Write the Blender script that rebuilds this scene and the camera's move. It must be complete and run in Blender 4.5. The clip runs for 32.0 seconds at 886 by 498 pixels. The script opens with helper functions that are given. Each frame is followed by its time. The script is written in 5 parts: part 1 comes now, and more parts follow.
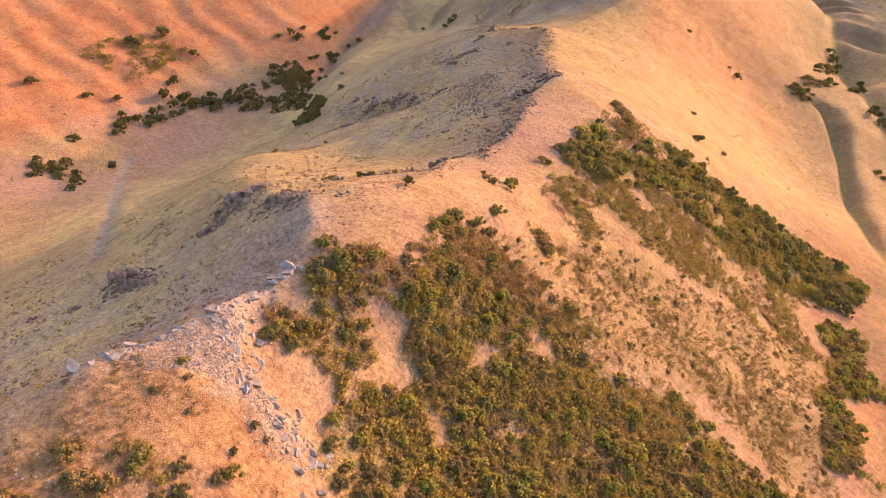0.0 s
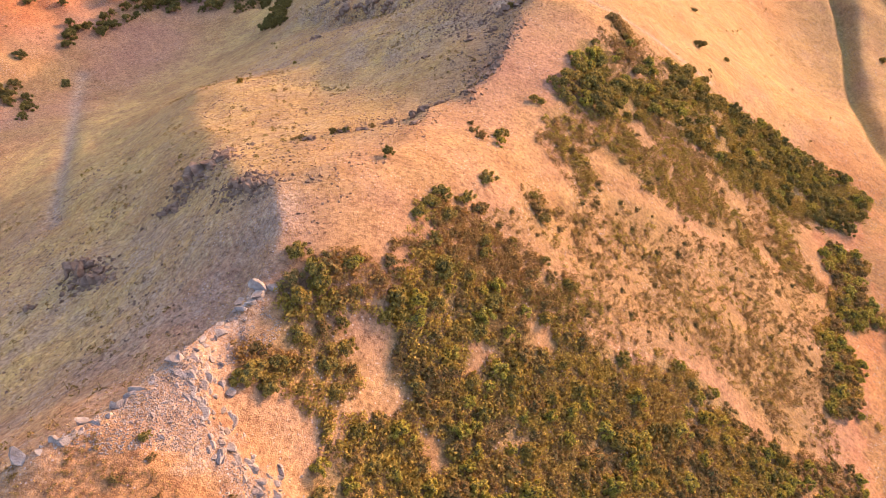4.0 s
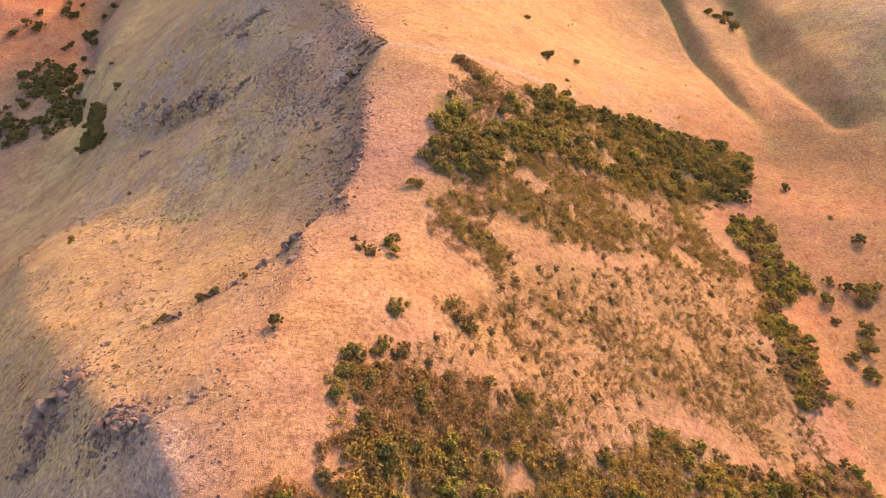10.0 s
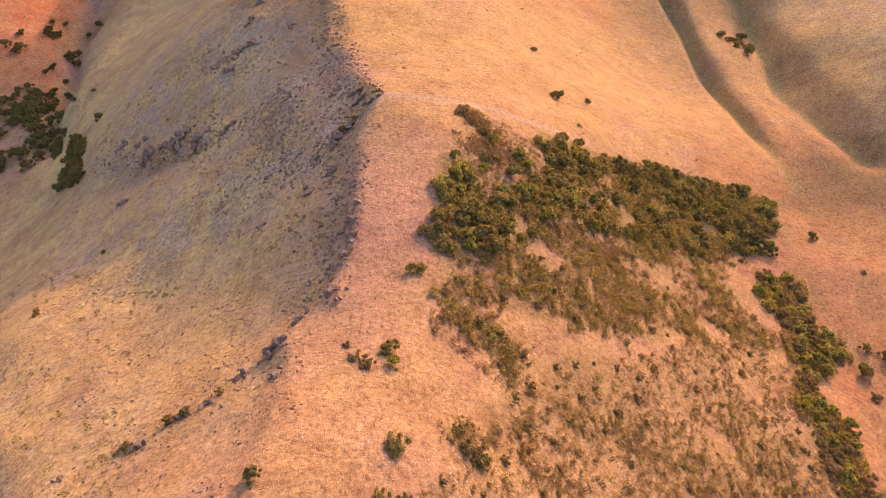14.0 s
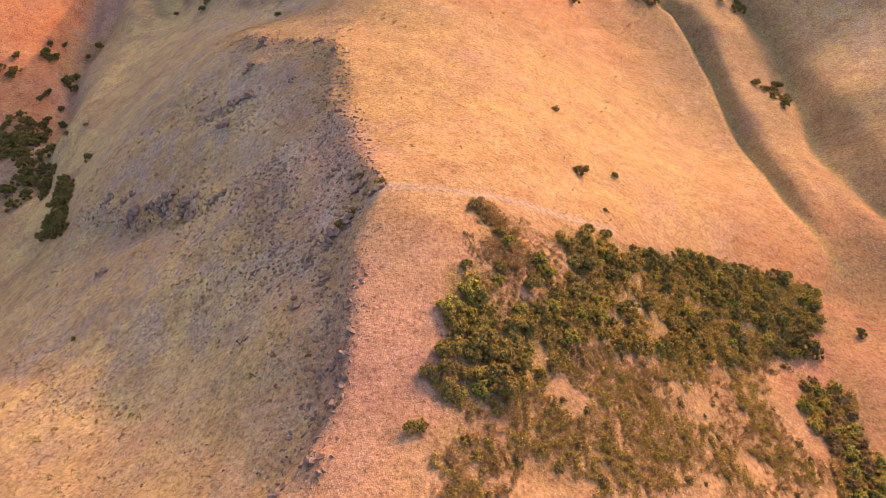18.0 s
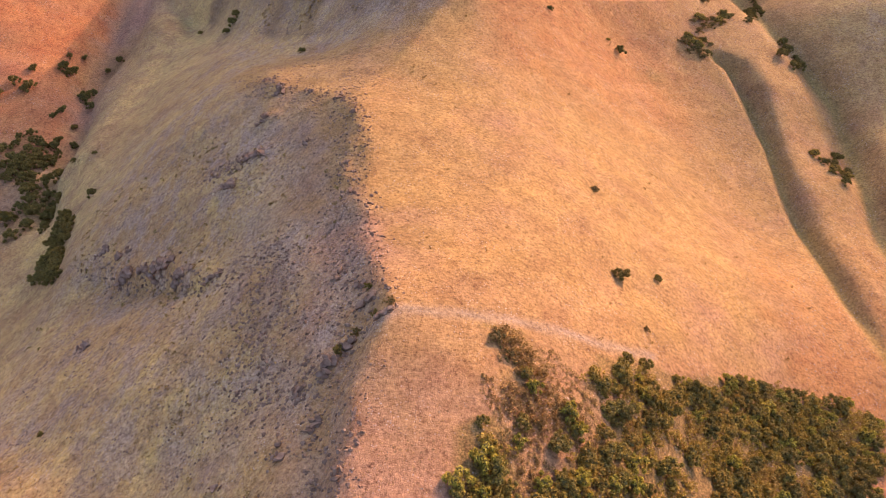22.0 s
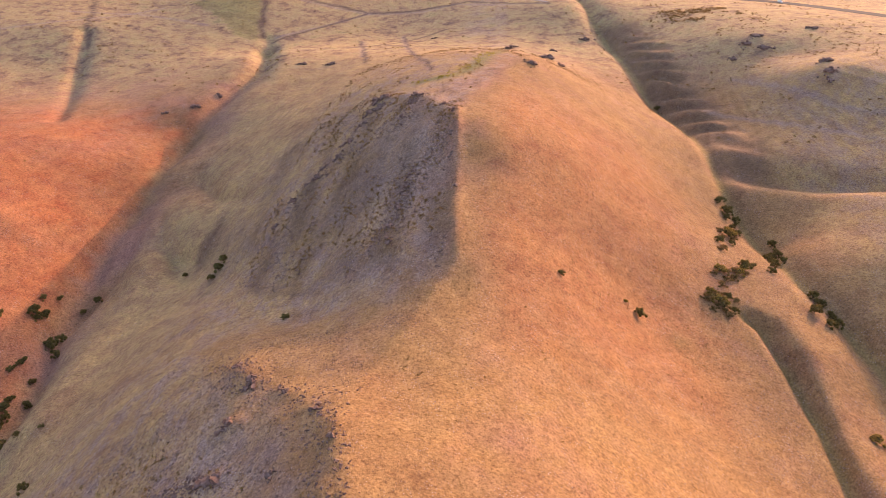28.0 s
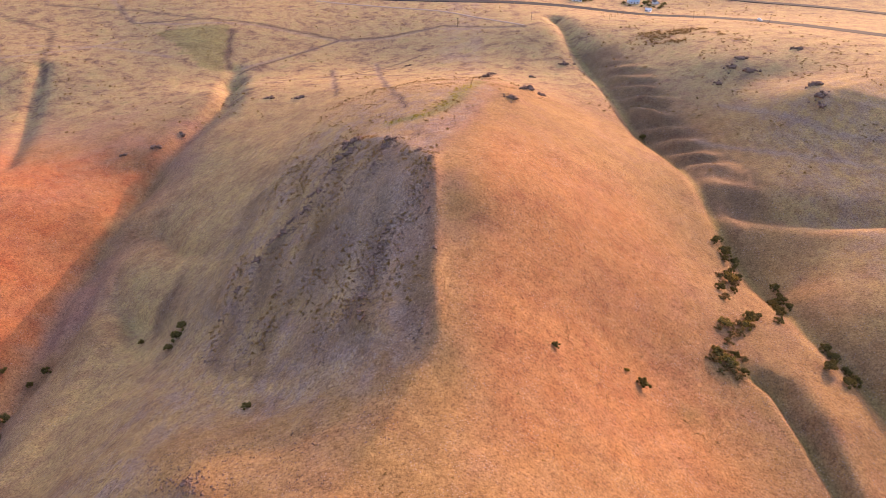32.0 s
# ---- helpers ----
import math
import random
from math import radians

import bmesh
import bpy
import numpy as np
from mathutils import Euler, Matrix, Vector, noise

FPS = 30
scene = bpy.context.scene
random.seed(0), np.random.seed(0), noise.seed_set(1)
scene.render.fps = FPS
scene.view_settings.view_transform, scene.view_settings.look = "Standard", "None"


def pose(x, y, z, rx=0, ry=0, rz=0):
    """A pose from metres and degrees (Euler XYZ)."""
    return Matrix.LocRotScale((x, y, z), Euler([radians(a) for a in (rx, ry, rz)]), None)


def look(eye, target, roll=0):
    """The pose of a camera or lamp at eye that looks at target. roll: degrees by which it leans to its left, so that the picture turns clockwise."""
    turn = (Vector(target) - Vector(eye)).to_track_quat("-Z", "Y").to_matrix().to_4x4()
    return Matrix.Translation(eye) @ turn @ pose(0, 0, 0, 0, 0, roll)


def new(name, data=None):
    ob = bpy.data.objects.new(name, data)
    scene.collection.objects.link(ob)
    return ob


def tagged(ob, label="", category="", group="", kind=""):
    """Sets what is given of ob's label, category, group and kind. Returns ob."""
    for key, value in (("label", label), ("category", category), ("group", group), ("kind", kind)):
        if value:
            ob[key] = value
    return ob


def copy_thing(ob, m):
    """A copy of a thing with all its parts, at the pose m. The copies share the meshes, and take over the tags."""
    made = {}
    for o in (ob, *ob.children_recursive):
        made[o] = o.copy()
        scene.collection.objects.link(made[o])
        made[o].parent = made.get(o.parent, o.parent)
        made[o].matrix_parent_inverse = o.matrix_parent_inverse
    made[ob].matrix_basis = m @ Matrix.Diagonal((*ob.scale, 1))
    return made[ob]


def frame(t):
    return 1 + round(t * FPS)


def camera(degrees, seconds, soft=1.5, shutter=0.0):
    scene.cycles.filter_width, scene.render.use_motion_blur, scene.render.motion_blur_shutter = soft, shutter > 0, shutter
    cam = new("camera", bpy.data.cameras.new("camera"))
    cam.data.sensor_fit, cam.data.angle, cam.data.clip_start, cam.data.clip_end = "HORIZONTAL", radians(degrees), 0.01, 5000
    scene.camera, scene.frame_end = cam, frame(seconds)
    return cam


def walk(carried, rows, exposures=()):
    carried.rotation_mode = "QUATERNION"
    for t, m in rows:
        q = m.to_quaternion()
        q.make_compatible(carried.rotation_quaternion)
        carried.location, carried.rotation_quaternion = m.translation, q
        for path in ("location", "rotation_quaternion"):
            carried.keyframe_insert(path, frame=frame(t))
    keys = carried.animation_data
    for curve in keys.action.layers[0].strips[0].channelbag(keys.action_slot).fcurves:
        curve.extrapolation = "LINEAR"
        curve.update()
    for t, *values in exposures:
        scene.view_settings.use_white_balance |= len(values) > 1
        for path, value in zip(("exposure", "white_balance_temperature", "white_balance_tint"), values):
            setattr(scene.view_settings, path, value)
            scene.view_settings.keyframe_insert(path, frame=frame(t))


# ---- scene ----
cam = camera(64.12, 32.0, soft=0.65)
PATH = [
    (0, pose(18.29, -96.35, 272.53, 47.977, -4.587, 20.672)),
    (0.5, pose(17.37, -94.05, 273.06, 41.070, -4.506, 20.503)),
    (1, pose(16.25, -91.21, 273.76, 37.268, -4.421, 20.349)),
    (1.5, pose(15.11, -88.28, 274.49, 37.217, -4.439, 20.359)),
    (2, pose(13.85, -85.03, 275.22, 37.268, -4.417, 20.331)),
    (2.5, pose(12.51, -81.56, 275.97, 37.297, -4.392, 20.291)),
    (3, pose(11.12, -78.07, 276.72, 37.402, -4.367, 20.273)),
    (3.5, pose(9.81, -74.71, 277.42, 37.540, -4.272, 20.013)),
    (4, pose(8.69, -71.69, 278.02, 37.737, -3.911, 18.232)),
    (4.5, pose(7.69, -68.97, 278.52, 37.968, -3.528, 16.369)),
    (6.5, pose(4.49, -59.51, 279.35, 38.270, -3.472, 16.030)),
    (7, pose(3.76, -56.90, 279.00, 38.241, -3.499, 16.050)),
    (7.5, pose(3.02, -54.18, 278.52, 38.255, -3.519, 16.065)),
    (8, pose(2.30, -51.49, 277.99, 38.352, -3.512, 16.063)),
    (8.5, pose(1.63, -48.85, 277.48, 38.438, -3.457, 16.050)),
    (9, pose(1.03, -46.21, 276.96, 38.486, -3.385, 15.903)),
    (9.5, pose(0.59, -43.54, 276.40, 39.090, -1.255, 6.040)),
    (10, pose(-0.00, -41.12, 275.78, 39.282, 0.314, -0.944)),
    (10.5, pose(-0.40, -38.59, 275.28, 39.247, 0.311, -1.004)),
    (11, pose(-0.64, -35.77, 274.88, 39.179, 0.313, -1.028)),
    (11.5, pose(-0.75, -32.57, 274.50, 39.176, 0.321, -1.050)),
    (12, pose(-0.82, -29.10, 274.18, 39.165, 0.326, -1.083)),
    (12.5, pose(-0.88, -25.39, 273.95, 39.150, 0.315, -1.135)),
    (13, pose(-0.94, -21.51, 273.83, 39.136, 0.310, -1.181)),
    (13.5, pose(-0.98, -17.50, 273.73, 39.107, 0.285, -1.209)),
    (14, pose(-0.97, -13.29, 273.58, 39.101, 0.291, -1.246)),
    (14.5, pose(-0.88, -8.97, 273.44, 39.094, 0.293, -1.276)),
    (16.5, pose(-0.48, 8.86, 273.16, 39.072, 0.001, -0.002)),
    (17, pose(-0.32, 13.51, 273.16, 39.050, -0.013, 0.158)),
    (17.5, pose(-0.24, 18.12, 273.14, 39.036, -0.026, 0.150)),
    (18, pose(-0.16, 22.72, 273.04, 39.035, -0.109, 0.496)),
    (18.5, pose(-0.08, 27.31, 272.93, 39.033, -0.348, 1.549)),
    (19, pose(-0.00, 31.92, 272.80, 39.042, -0.404, 1.765)),
    (19.5, pose(0.01, 36.59, 272.68, 39.050, -0.412, 1.760)),
    (20, pose(-0.04, 41.25, 272.61, 39.031, -0.593, 2.443)),
    (20.5, pose(-0.13, 45.92, 272.55, 38.994, -0.779, 3.345)),
    (21, pose(-0.27, 50.55, 272.44, 38.967, -0.951, 4.161)),
    (21.5, pose(-0.40, 55.22, 272.35, 38.975, -1.020, 4.441)),
    (22, pose(-0.59, 59.92, 272.35, 38.948, -1.071, 4.561)),
    (22.5, pose(-0.80, 64.61, 272.41, 38.917, -1.040, 4.545)),
    (23, pose(-1.12, 69.43, 272.51, 40.535, -1.054, 4.582)),
    (23.5, pose(-1.42, 74.19, 272.61, 42.625, -1.071, 4.625)),
    (24, pose(-1.73, 78.96, 272.66, 44.731, -1.094, 4.663)),
    (24.5, pose(-2.06, 83.79, 272.59, 46.866, -1.074, 4.697)),
    (25, pose(-2.41, 88.66, 272.41, 48.919, -1.095, 4.736)),
    (25.5, pose(-2.72, 93.53, 272.20, 50.883, -1.129, 4.785)),
    (27.5, pose(-3.70, 112.24, 271.98, 52.361, -1.146, 4.887)),
    (28, pose(-4.03, 116.82, 271.77, 53.654, -1.156, 4.926)),
    (28.5, pose(-4.32, 121.44, 271.49, 54.569, -1.180, 4.936)),
    (29, pose(-4.57, 126.12, 271.24, 54.586, -1.200, 4.964)),
    (29.5, pose(-4.81, 130.84, 271.01, 54.641, -0.983, 3.983)),
    (30, pose(-5.14, 135.57, 270.85, 54.681, -0.711, 2.691)),
    (30.5, pose(-5.46, 140.29, 270.80, 54.681, -0.720, 2.693)),
    (31, pose(-5.69, 145.06, 270.84, 54.677, -0.702, 2.685)),
    (31.5, pose(-5.89, 149.77, 270.94, 54.689, -0.698, 2.689)),
    (32, pose(-6.04, 154.39, 271.08, 54.804, -0.668, 2.687)),
]
walk(cam, PATH, exposures=((0, 2.23, 6100, 27), (4, 2.26, 6100, 27), (9, 2.21, 6150, 30), (14, 1.98, 6200, 35), (18, 2.03, 6150, 32), (23, 1.92, 6100, 34), (28, 1.81, 6100, 41), (32, 1.81, 6100, 41)))

# ---- world ----
SUN_AZ, SUN_EL = 30.5, 8.8          # degrees clockwise from +y, and above the horizon
sky_world = bpy.data.worlds.new("evening_sky")
scene.world = sky_world
sky_world.use_nodes = True
wn = sky_world.node_tree.nodes
sky = wn.new("ShaderNodeTexSky")
sky.sky_type = "NISHITA"
sky.sun_disc = False
sky.sun_elevation, sky.sun_rotation = radians(SUN_EL), radians(SUN_AZ)
sky.dust_density, sky.air_density = 2.5, 1.0
wn["Background"].inputs["Strength"].default_value = 0.15
sky_world.node_tree.links.new(sky.outputs[0], wn["Background"].inputs["Color"])
sun_way = Vector((math.sin(radians(SUN_AZ)) * math.cos(radians(SUN_EL)),
                  math.cos(radians(SUN_AZ)) * math.cos(radians(SUN_EL)), math.sin(radians(SUN_EL))))
sun_data = bpy.data.lights.new("sun", "SUN")
sun_data.energy, sun_data.angle, sun_data.color = 1.29, radians(0.7), (1.0, 0.588, 0.258)
sun = new("sun", sun_data)
sun.matrix_world = look(sun_way * 800, (0, 0, 0))


# ---- materials ----
def material(name, rough=0.9):
    m = bpy.data.materials.new(name)
    m.use_nodes = True
    n, l = m.node_tree.nodes, m.node_tree.links
    b = n["Principled BSDF"]
    b.inputs["Roughness"].default_value = rough
    b.inputs["Specular IOR Level"].default_value = 0.15
    return m, n, l, b


def noise_tex(n, l, scale, detail=4.0, coord=None, rough=0.55):
    t = n.new("ShaderNodeTexNoise")
    t.inputs["Scale"].default_value, t.inputs["Detail"].default_value = scale, detail
    t.inputs["Roughness"].default_value = rough
    if coord is not None:
        l.new(coord, t.inputs["Vector"])
    return t.outputs["Fac"]


def ramp(n, l, fac, stops):
    r = n.new("ShaderNodeValToRGB")
    e = r.color_ramp.elements
    while len(e) < len(stops):
        e.new(0.5)
    for k, (p, c) in zip(e, stops):
        k.position, k.color = p, (*c, 1) if len(c) == 3 else c
    l.new(fac, r.inputs["Fac"])
    return r.outputs["Color"]


def mix(n, l, fac, a, b, blend="MIX"):
    m = n.new("ShaderNodeMix")
    m.data_type, m.blend_type = "RGBA", blend
    for s, v in ((m.inputs[0], fac), (m.inputs[6], a), (m.inputs[7], b)):
        if isinstance(v, (int, float)):
            s.default_value = v
        elif isinstance(v, tuple):
            s.default_value = (*v, 1)
        else:
            l.new(v, s)
    return m.outputs[2]


def sharpen(n, l, fac, low, high):
    r = n.new("ShaderNodeMapRange")
    r.inputs["From Min"].default_value, r.inputs["From Max"].default_value = low, high
    l.new(fac, r.inputs["Value"])
    return r.outputs["Result"]


def times(n, l, a, b):
    m = n.new("ShaderNodeMath")
    m.operation = "MULTIPLY"
    for s, v in zip(m.inputs, (a, b)):
        if isinstance(v, (int, float)):
            s.default_value = v
        else:
            l.new(v, s)
    return m.outputs[0]


def bump(n, l, b, fac, strength, distance):
    k = n.new("ShaderNodeBump")
    k.inputs["Strength"].default_value, k.inputs["Distance"].default_value = strength, distance
    l.new(fac, k.inputs["Height"])
    l.new(k.outputs["Normal"], b.inputs["Normal"])


def ground_material():
    m, n, l, b = material("dry_grassland", 0.95)
    g = n.new("ShaderNodeNewGeometry").outputs["Position"]
    def zone(name):
        a = n.new("ShaderNodeAttribute")
        a.attribute_name = name
        return a.outputs["Fac"]
    big = noise_tex(n, l, 0.018, 5, g)
    mid = noise_tex(n, l, 0.11, 5, g)
    small = noise_tex(n, l, 2.2, 4, g, 0.65)
    fine = noise_tex(n, l, 4.6, 3, g, 0.7)
    straw = ramp(n, l, mid, [(0.3, (0.285, 0.158, 0.074)), (0.5, (0.345, 0.202, 0.094)), (0.72, (0.385, 0.236, 0.108))])
    pink = ramp(n, l, small, [(0.3, (0.315, 0.172, 0.108)), (0.7, (0.40, 0.228, 0.146))])
    base = mix(n, l, sharpen(n, l, big, 0.42, 0.62), straw, pink)
    red = ramp(n, l, mid, [(0.3, (0.36, 0.125, 0.05)), (0.7, (0.44, 0.19, 0.075))])
    # grass tone with the low sun's gold put into the colour
    sun_amber = ramp(n, l, mid, [(0.3, (0.312, 0.183, 0.072)), (0.7, (0.378, 0.235, 0.093))])
    base = mix(n, l, zone("sun_amber"), base, sun_amber)
    base = mix(n, l, zone("red"), base, red)
    olive = ramp(n, l, mid, [(0.34, (0.37, 0.235, 0.11)), (0.47, (0.43, 0.285, 0.122)), (0.58, (0.485, 0.34, 0.13)), (0.70, (0.43, 0.265, 0.122))])
    base = mix(n, l, times(n, l, zone("olive"), sharpen(n, l, big, 0.25, 0.55)), base, olive)
    lay = n.new("ShaderNodeMapping")
    lay.inputs["Rotation"].default_value = (0, 0, radians(35))
    lay.inputs["Scale"].default_value = (1.0, 0.62, 0.8)
    l.new(g, lay.inputs["Vector"])
    streak = lay.outputs["Vector"]
    # grey stone tone that also carries the flank's shade in its colour
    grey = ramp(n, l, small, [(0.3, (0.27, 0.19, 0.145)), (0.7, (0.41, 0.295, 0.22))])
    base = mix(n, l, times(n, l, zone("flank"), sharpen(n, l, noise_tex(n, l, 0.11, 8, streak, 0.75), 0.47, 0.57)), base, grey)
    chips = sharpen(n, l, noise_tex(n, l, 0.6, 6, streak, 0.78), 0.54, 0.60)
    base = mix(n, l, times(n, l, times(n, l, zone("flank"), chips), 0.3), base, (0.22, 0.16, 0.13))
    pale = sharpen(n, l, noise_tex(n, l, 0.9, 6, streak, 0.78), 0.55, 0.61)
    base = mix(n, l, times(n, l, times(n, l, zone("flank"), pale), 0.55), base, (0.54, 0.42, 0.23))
    wide = noise_tex(n, l, 0.06, 9, g, 0.8)
    field = ramp(n, l, wide, [(0.37, (0.17, 0.11, 0.075)), (0.44, (0.31, 0.205, 0.11)), (0.51, (0.41, 0.295, 0.14)), (0.56, (0.45, 0.345, 0.155)), (0.63, (0.28, 0.23, 0.10))])
    base = mix(n, l, zone("plain"), base, field)
    # darker brown that stands for shade on faces turned from the sun
    base = mix(n, l, zone("bank_shade"), base, ramp(n, l, small, [(0.3, (0.15, 0.095, 0.052)), (0.7, (0.265, 0.175, 0.098))]))
    under = ramp(n, l, small, [(0.36, (0.12, 0.088, 0.032)), (0.5, (0.22, 0.145, 0.055)), (0.64, (0.34, 0.205, 0.085))])
    base = mix(n, l, zone("brush"), base, under)
    stone = ramp(n, l, small, [(0.3, (0.22, 0.165, 0.14)), (0.7, (0.46, 0.37, 0.325))])
    base = mix(n, l, times(n, l, zone("scree"), sharpen(n, l, fine, 0.42, 0.58)), base, stone)
    base = mix(n, l, zone("green"), base, (0.22, 0.21, 0.06))
    base = mix(n, l, zone("track"), base, (0.33, 0.25, 0.20))
    base = mix(n, l, zone("path"), base, (0.12, 0.08, 0.06))
    warm = ramp(n, l, noise_tex(n, l, 0.05, 5, g, 0.6), [(0.36, (0.90, 0.84, 0.86)), (0.5, (1.0, 0.98, 0.96)), (0.64, (1.08, 1.04, 0.94))])
    base = mix(n, l, 0.9, base, warm, "MULTIPLY")
    grain = ramp(n, l, noise_tex(n, l, 1.0, 6, g, 0.8), [(0.37, (0.46, 0.41, 0.38)), (0.47, (0.90, 0.87, 0.85)), (0.54, (1.06, 1.05, 1.02)), (0.65, (1.48, 1.44, 1.34))])
    base = mix(n, l, 0.9, base, grain, "MULTIPLY")
    coarse = ramp(n, l, noise_tex(n, l, 0.3, 6, g, 0.75), [(0.36, (0.74, 0.70, 0.68)), (0.5, (1.0, 1.0, 1.0)), (0.64, (1.16, 1.14, 1.08))])
    base = mix(n, l, 0.8, base, coarse, "MULTIPLY")

    def flecks(scale, low, high, where):
        v = n.new("ShaderNodeTexVoronoi")
        v.inputs["Scale"].default_value = scale
        l.new(g, v.inputs["Vector"])
        return times(n, l, sharpen(n, l, v.outputs["Distance"], high, low), where)
    stony = sharpen(n, l, noise_tex(n, l, 0.09, 5, g, 0.7), 0.46, 0.60)
    base = mix(n, l, times(n, l, flecks(1.25, 0.14, 0.24, stony), 0.85), base, (0.50, 0.40, 0.36))
    tufty = sharpen(n, l, noise_tex(n, l, 0.13, 5, g, 0.7), 0.47, 0.6)
    base = mix(n, l, times(n, l, flecks(0.8, 0.15, 0.27, tufty), 0.8), base, (0.17, 0.105, 0.055))
    l.new(base, b.inputs["Base Color"])
    h = mix(n, l, 0.4, noise_tex(n, l, 1.3, 6, g, 0.7), noise_tex(n, l, 5.0, 3, g, 0.7))
    bump(n, l, b, h, 1.0, 0.42)
    return m


def leaf_material(name, dark, lightc, dead=(0.25, 0.15, 0.06), dead_part=0.3):
    m, n, l, b = material(name, 0.75)
    g = n.new("ShaderNodeNewGeometry")
    info = n.new("ShaderNodeObjectInfo")
    c = mix(n, l, g.outputs["Random Per Island"], dark, lightc)
    c = mix(n, l, times(n, l, info.outputs["Random"], 0.45), c, (lightc[0] * 1.2, lightc[1] * 0.95, lightc[2] * 0.8))
    d = sharpen(n, l, noise_tex(n, l, 0.35, 3, g.outputs["Position"]), 0.5, 0.68)
    c = mix(n, l, times(n, l, d, dead_part), c, dead)
    far = sharpen(n, l, noise_tex(n, l, 0.06, 4, g.outputs["Position"], 0.65), 0.47, 0.62)
    c = mix(n, l, times(n, l, far, dead_part * 1.1), c, (dead[0] * 1.1, dead[1] * 1.05, dead[2]))
    l.new(c, b.inputs["Base Color"])
    thin = n.new("ShaderNodeBsdfTranslucent")
    l.new(c, thin.inputs["Color"])
    both = n.new("ShaderNodeMixShader")
    both.inputs[0].default_value = 0.28
    l.new(b.outputs[0], both.inputs[1])
    l.new(thin.outputs[0], both.inputs[2])
    l.new(both.outputs[0], n["Material Output"].inputs["Surface"])
    return m


def rock_material(name, dark, middle, pale, stain):
    m, n, l, b = material(name, 0.9)
    g = n.new("ShaderNodeNewGeometry").outputs["Position"]
    a, d = noise_tex(n, l, 0.8, 6, g), noise_tex(n, l, 4.0, 5, g, 0.65)
    c = ramp(n, l, a, [(0.3, dark), (0.5, middle), (0.7, pale)])
    c = mix(n, l, times(n, l, sharpen(n, l, d, 0.5, 0.7), 0.5), c, stain)
    l.new(c, b.inputs["Base Color"])
    bump(n, l, b, d, 0.8, 0.25)
    return m


def plain_material(name, colour, rough=0.8, var=0.25, scale=3.0, metal=0.0):
    m, n, l, b = material(name, rough)
    g = n.new("ShaderNodeNewGeometry").outputs["Position"]
    f = noise_tex(n, l, scale, 5, g)
    lo = tuple(v * (1 - var) for v in colour)
    hi = tuple(min(1, v * (1 + var)) for v in colour)
    l.new(ramp(n, l, f, [(0.3, lo), (0.7, hi)]), b.inputs["Base Color"])
    b.inputs["Metallic"].default_value = metal
    bump(n, l, b, f, 0.3, 0.05)
    return m


CRAG_ROCK = rock_material("dark_crag_rock", (0.13, 0.075, 0.052), (0.225, 0.14, 0.098), (0.31, 0.21, 0.155), (0.25, 0.145, 0.075))
GROUND = ground_material()
LEAF_SCRUB = leaf_material("pale_scrub_leaves", (0.20, 0.145, 0.055), (0.39, 0.275, 0.105), dead_part=0.4)
LEAF_OLIVE = leaf_material("olive_leaves", (0.15, 0.116, 0.022), (0.43, 0.325, 0.066))
LEAF_DARK = leaf_material("dark_leaves", (0.085, 0.077, 0.02), (0.245, 0.20, 0.052), dead_part=0.15)
LEAF_BRIGHT = leaf_material("bright_leaves", (0.21, 0.195, 0.022), (0.50, 0.42, 0.068), dead_part=0.1)
# foliage tone with the crown's inner shade put into the colour
LEAF_HEART = plain_material("inner_foliage_shade_tone", (0.125, 0.098, 0.03), 0.9, 0.55, 4.5)
LEAF_DRY = leaf_material("dry_leaves", (0.165, 0.108, 0.035), (0.36, 0.232, 0.076), dead_part=0.4)
GRASS = leaf_material("straw_blades", (0.24, 0.15, 0.065), (0.56, 0.39, 0.18), dead=(0.24, 0.14, 0.055), dead_part=0.35)
WARM_GRASS = leaf_material("golden_blades", (0.37, 0.205, 0.055), (0.60, 0.38, 0.11), dead=(0.34, 0.19, 0.065), dead_part=0.3)
LEAF_HEATH = leaf_material("olive_brown_heath_leaves", (0.15, 0.098, 0.03), (0.35, 0.24, 0.075), dead_part=0.5)
BARK = plain_material("grey_bark", (0.13, 0.095, 0.065), 0.9, 0.35, 6.0)
ROCK = rock_material("weathered_limestone", (0.17, 0.13, 0.11), (0.285, 0.225, 0.195), (0.40, 0.335, 0.30), (0.31, 0.20, 0.125))
ASPHALT = plain_material("asphalt", (0.055, 0.052, 0.05), 0.9, 0.2, 1.0)
GRAVEL = plain_material("pale_gravel", (0.36, 0.29, 0.23), 0.95, 0.2, 1.5)
POLE_WOOD = plain_material("weathered_pole_wood", (0.16, 0.12, 0.09), 0.85, 0.3, 4.0)
WHITE_PAINT = plain_material("white_paint", (0.75, 0.74, 0.72), 0.5, 0.08, 1.0)
ROOF_METAL = plain_material("pale_blue_roof_metal", (0.42, 0.50, 0.56), 0.45, 0.15, 1.0)
ROOF_DARK = plain_material("dark_roof", (0.10, 0.09, 0.085), 0.8, 0.2, 1.0)
GLASS = plain_material("dark_window_glass", (0.03, 0.035, 0.04), 0.1, 0.1, 1.0)
RUBBER = plain_material("black_rubber", (0.02, 0.02, 0.02), 0.8, 0.1, 5.0)

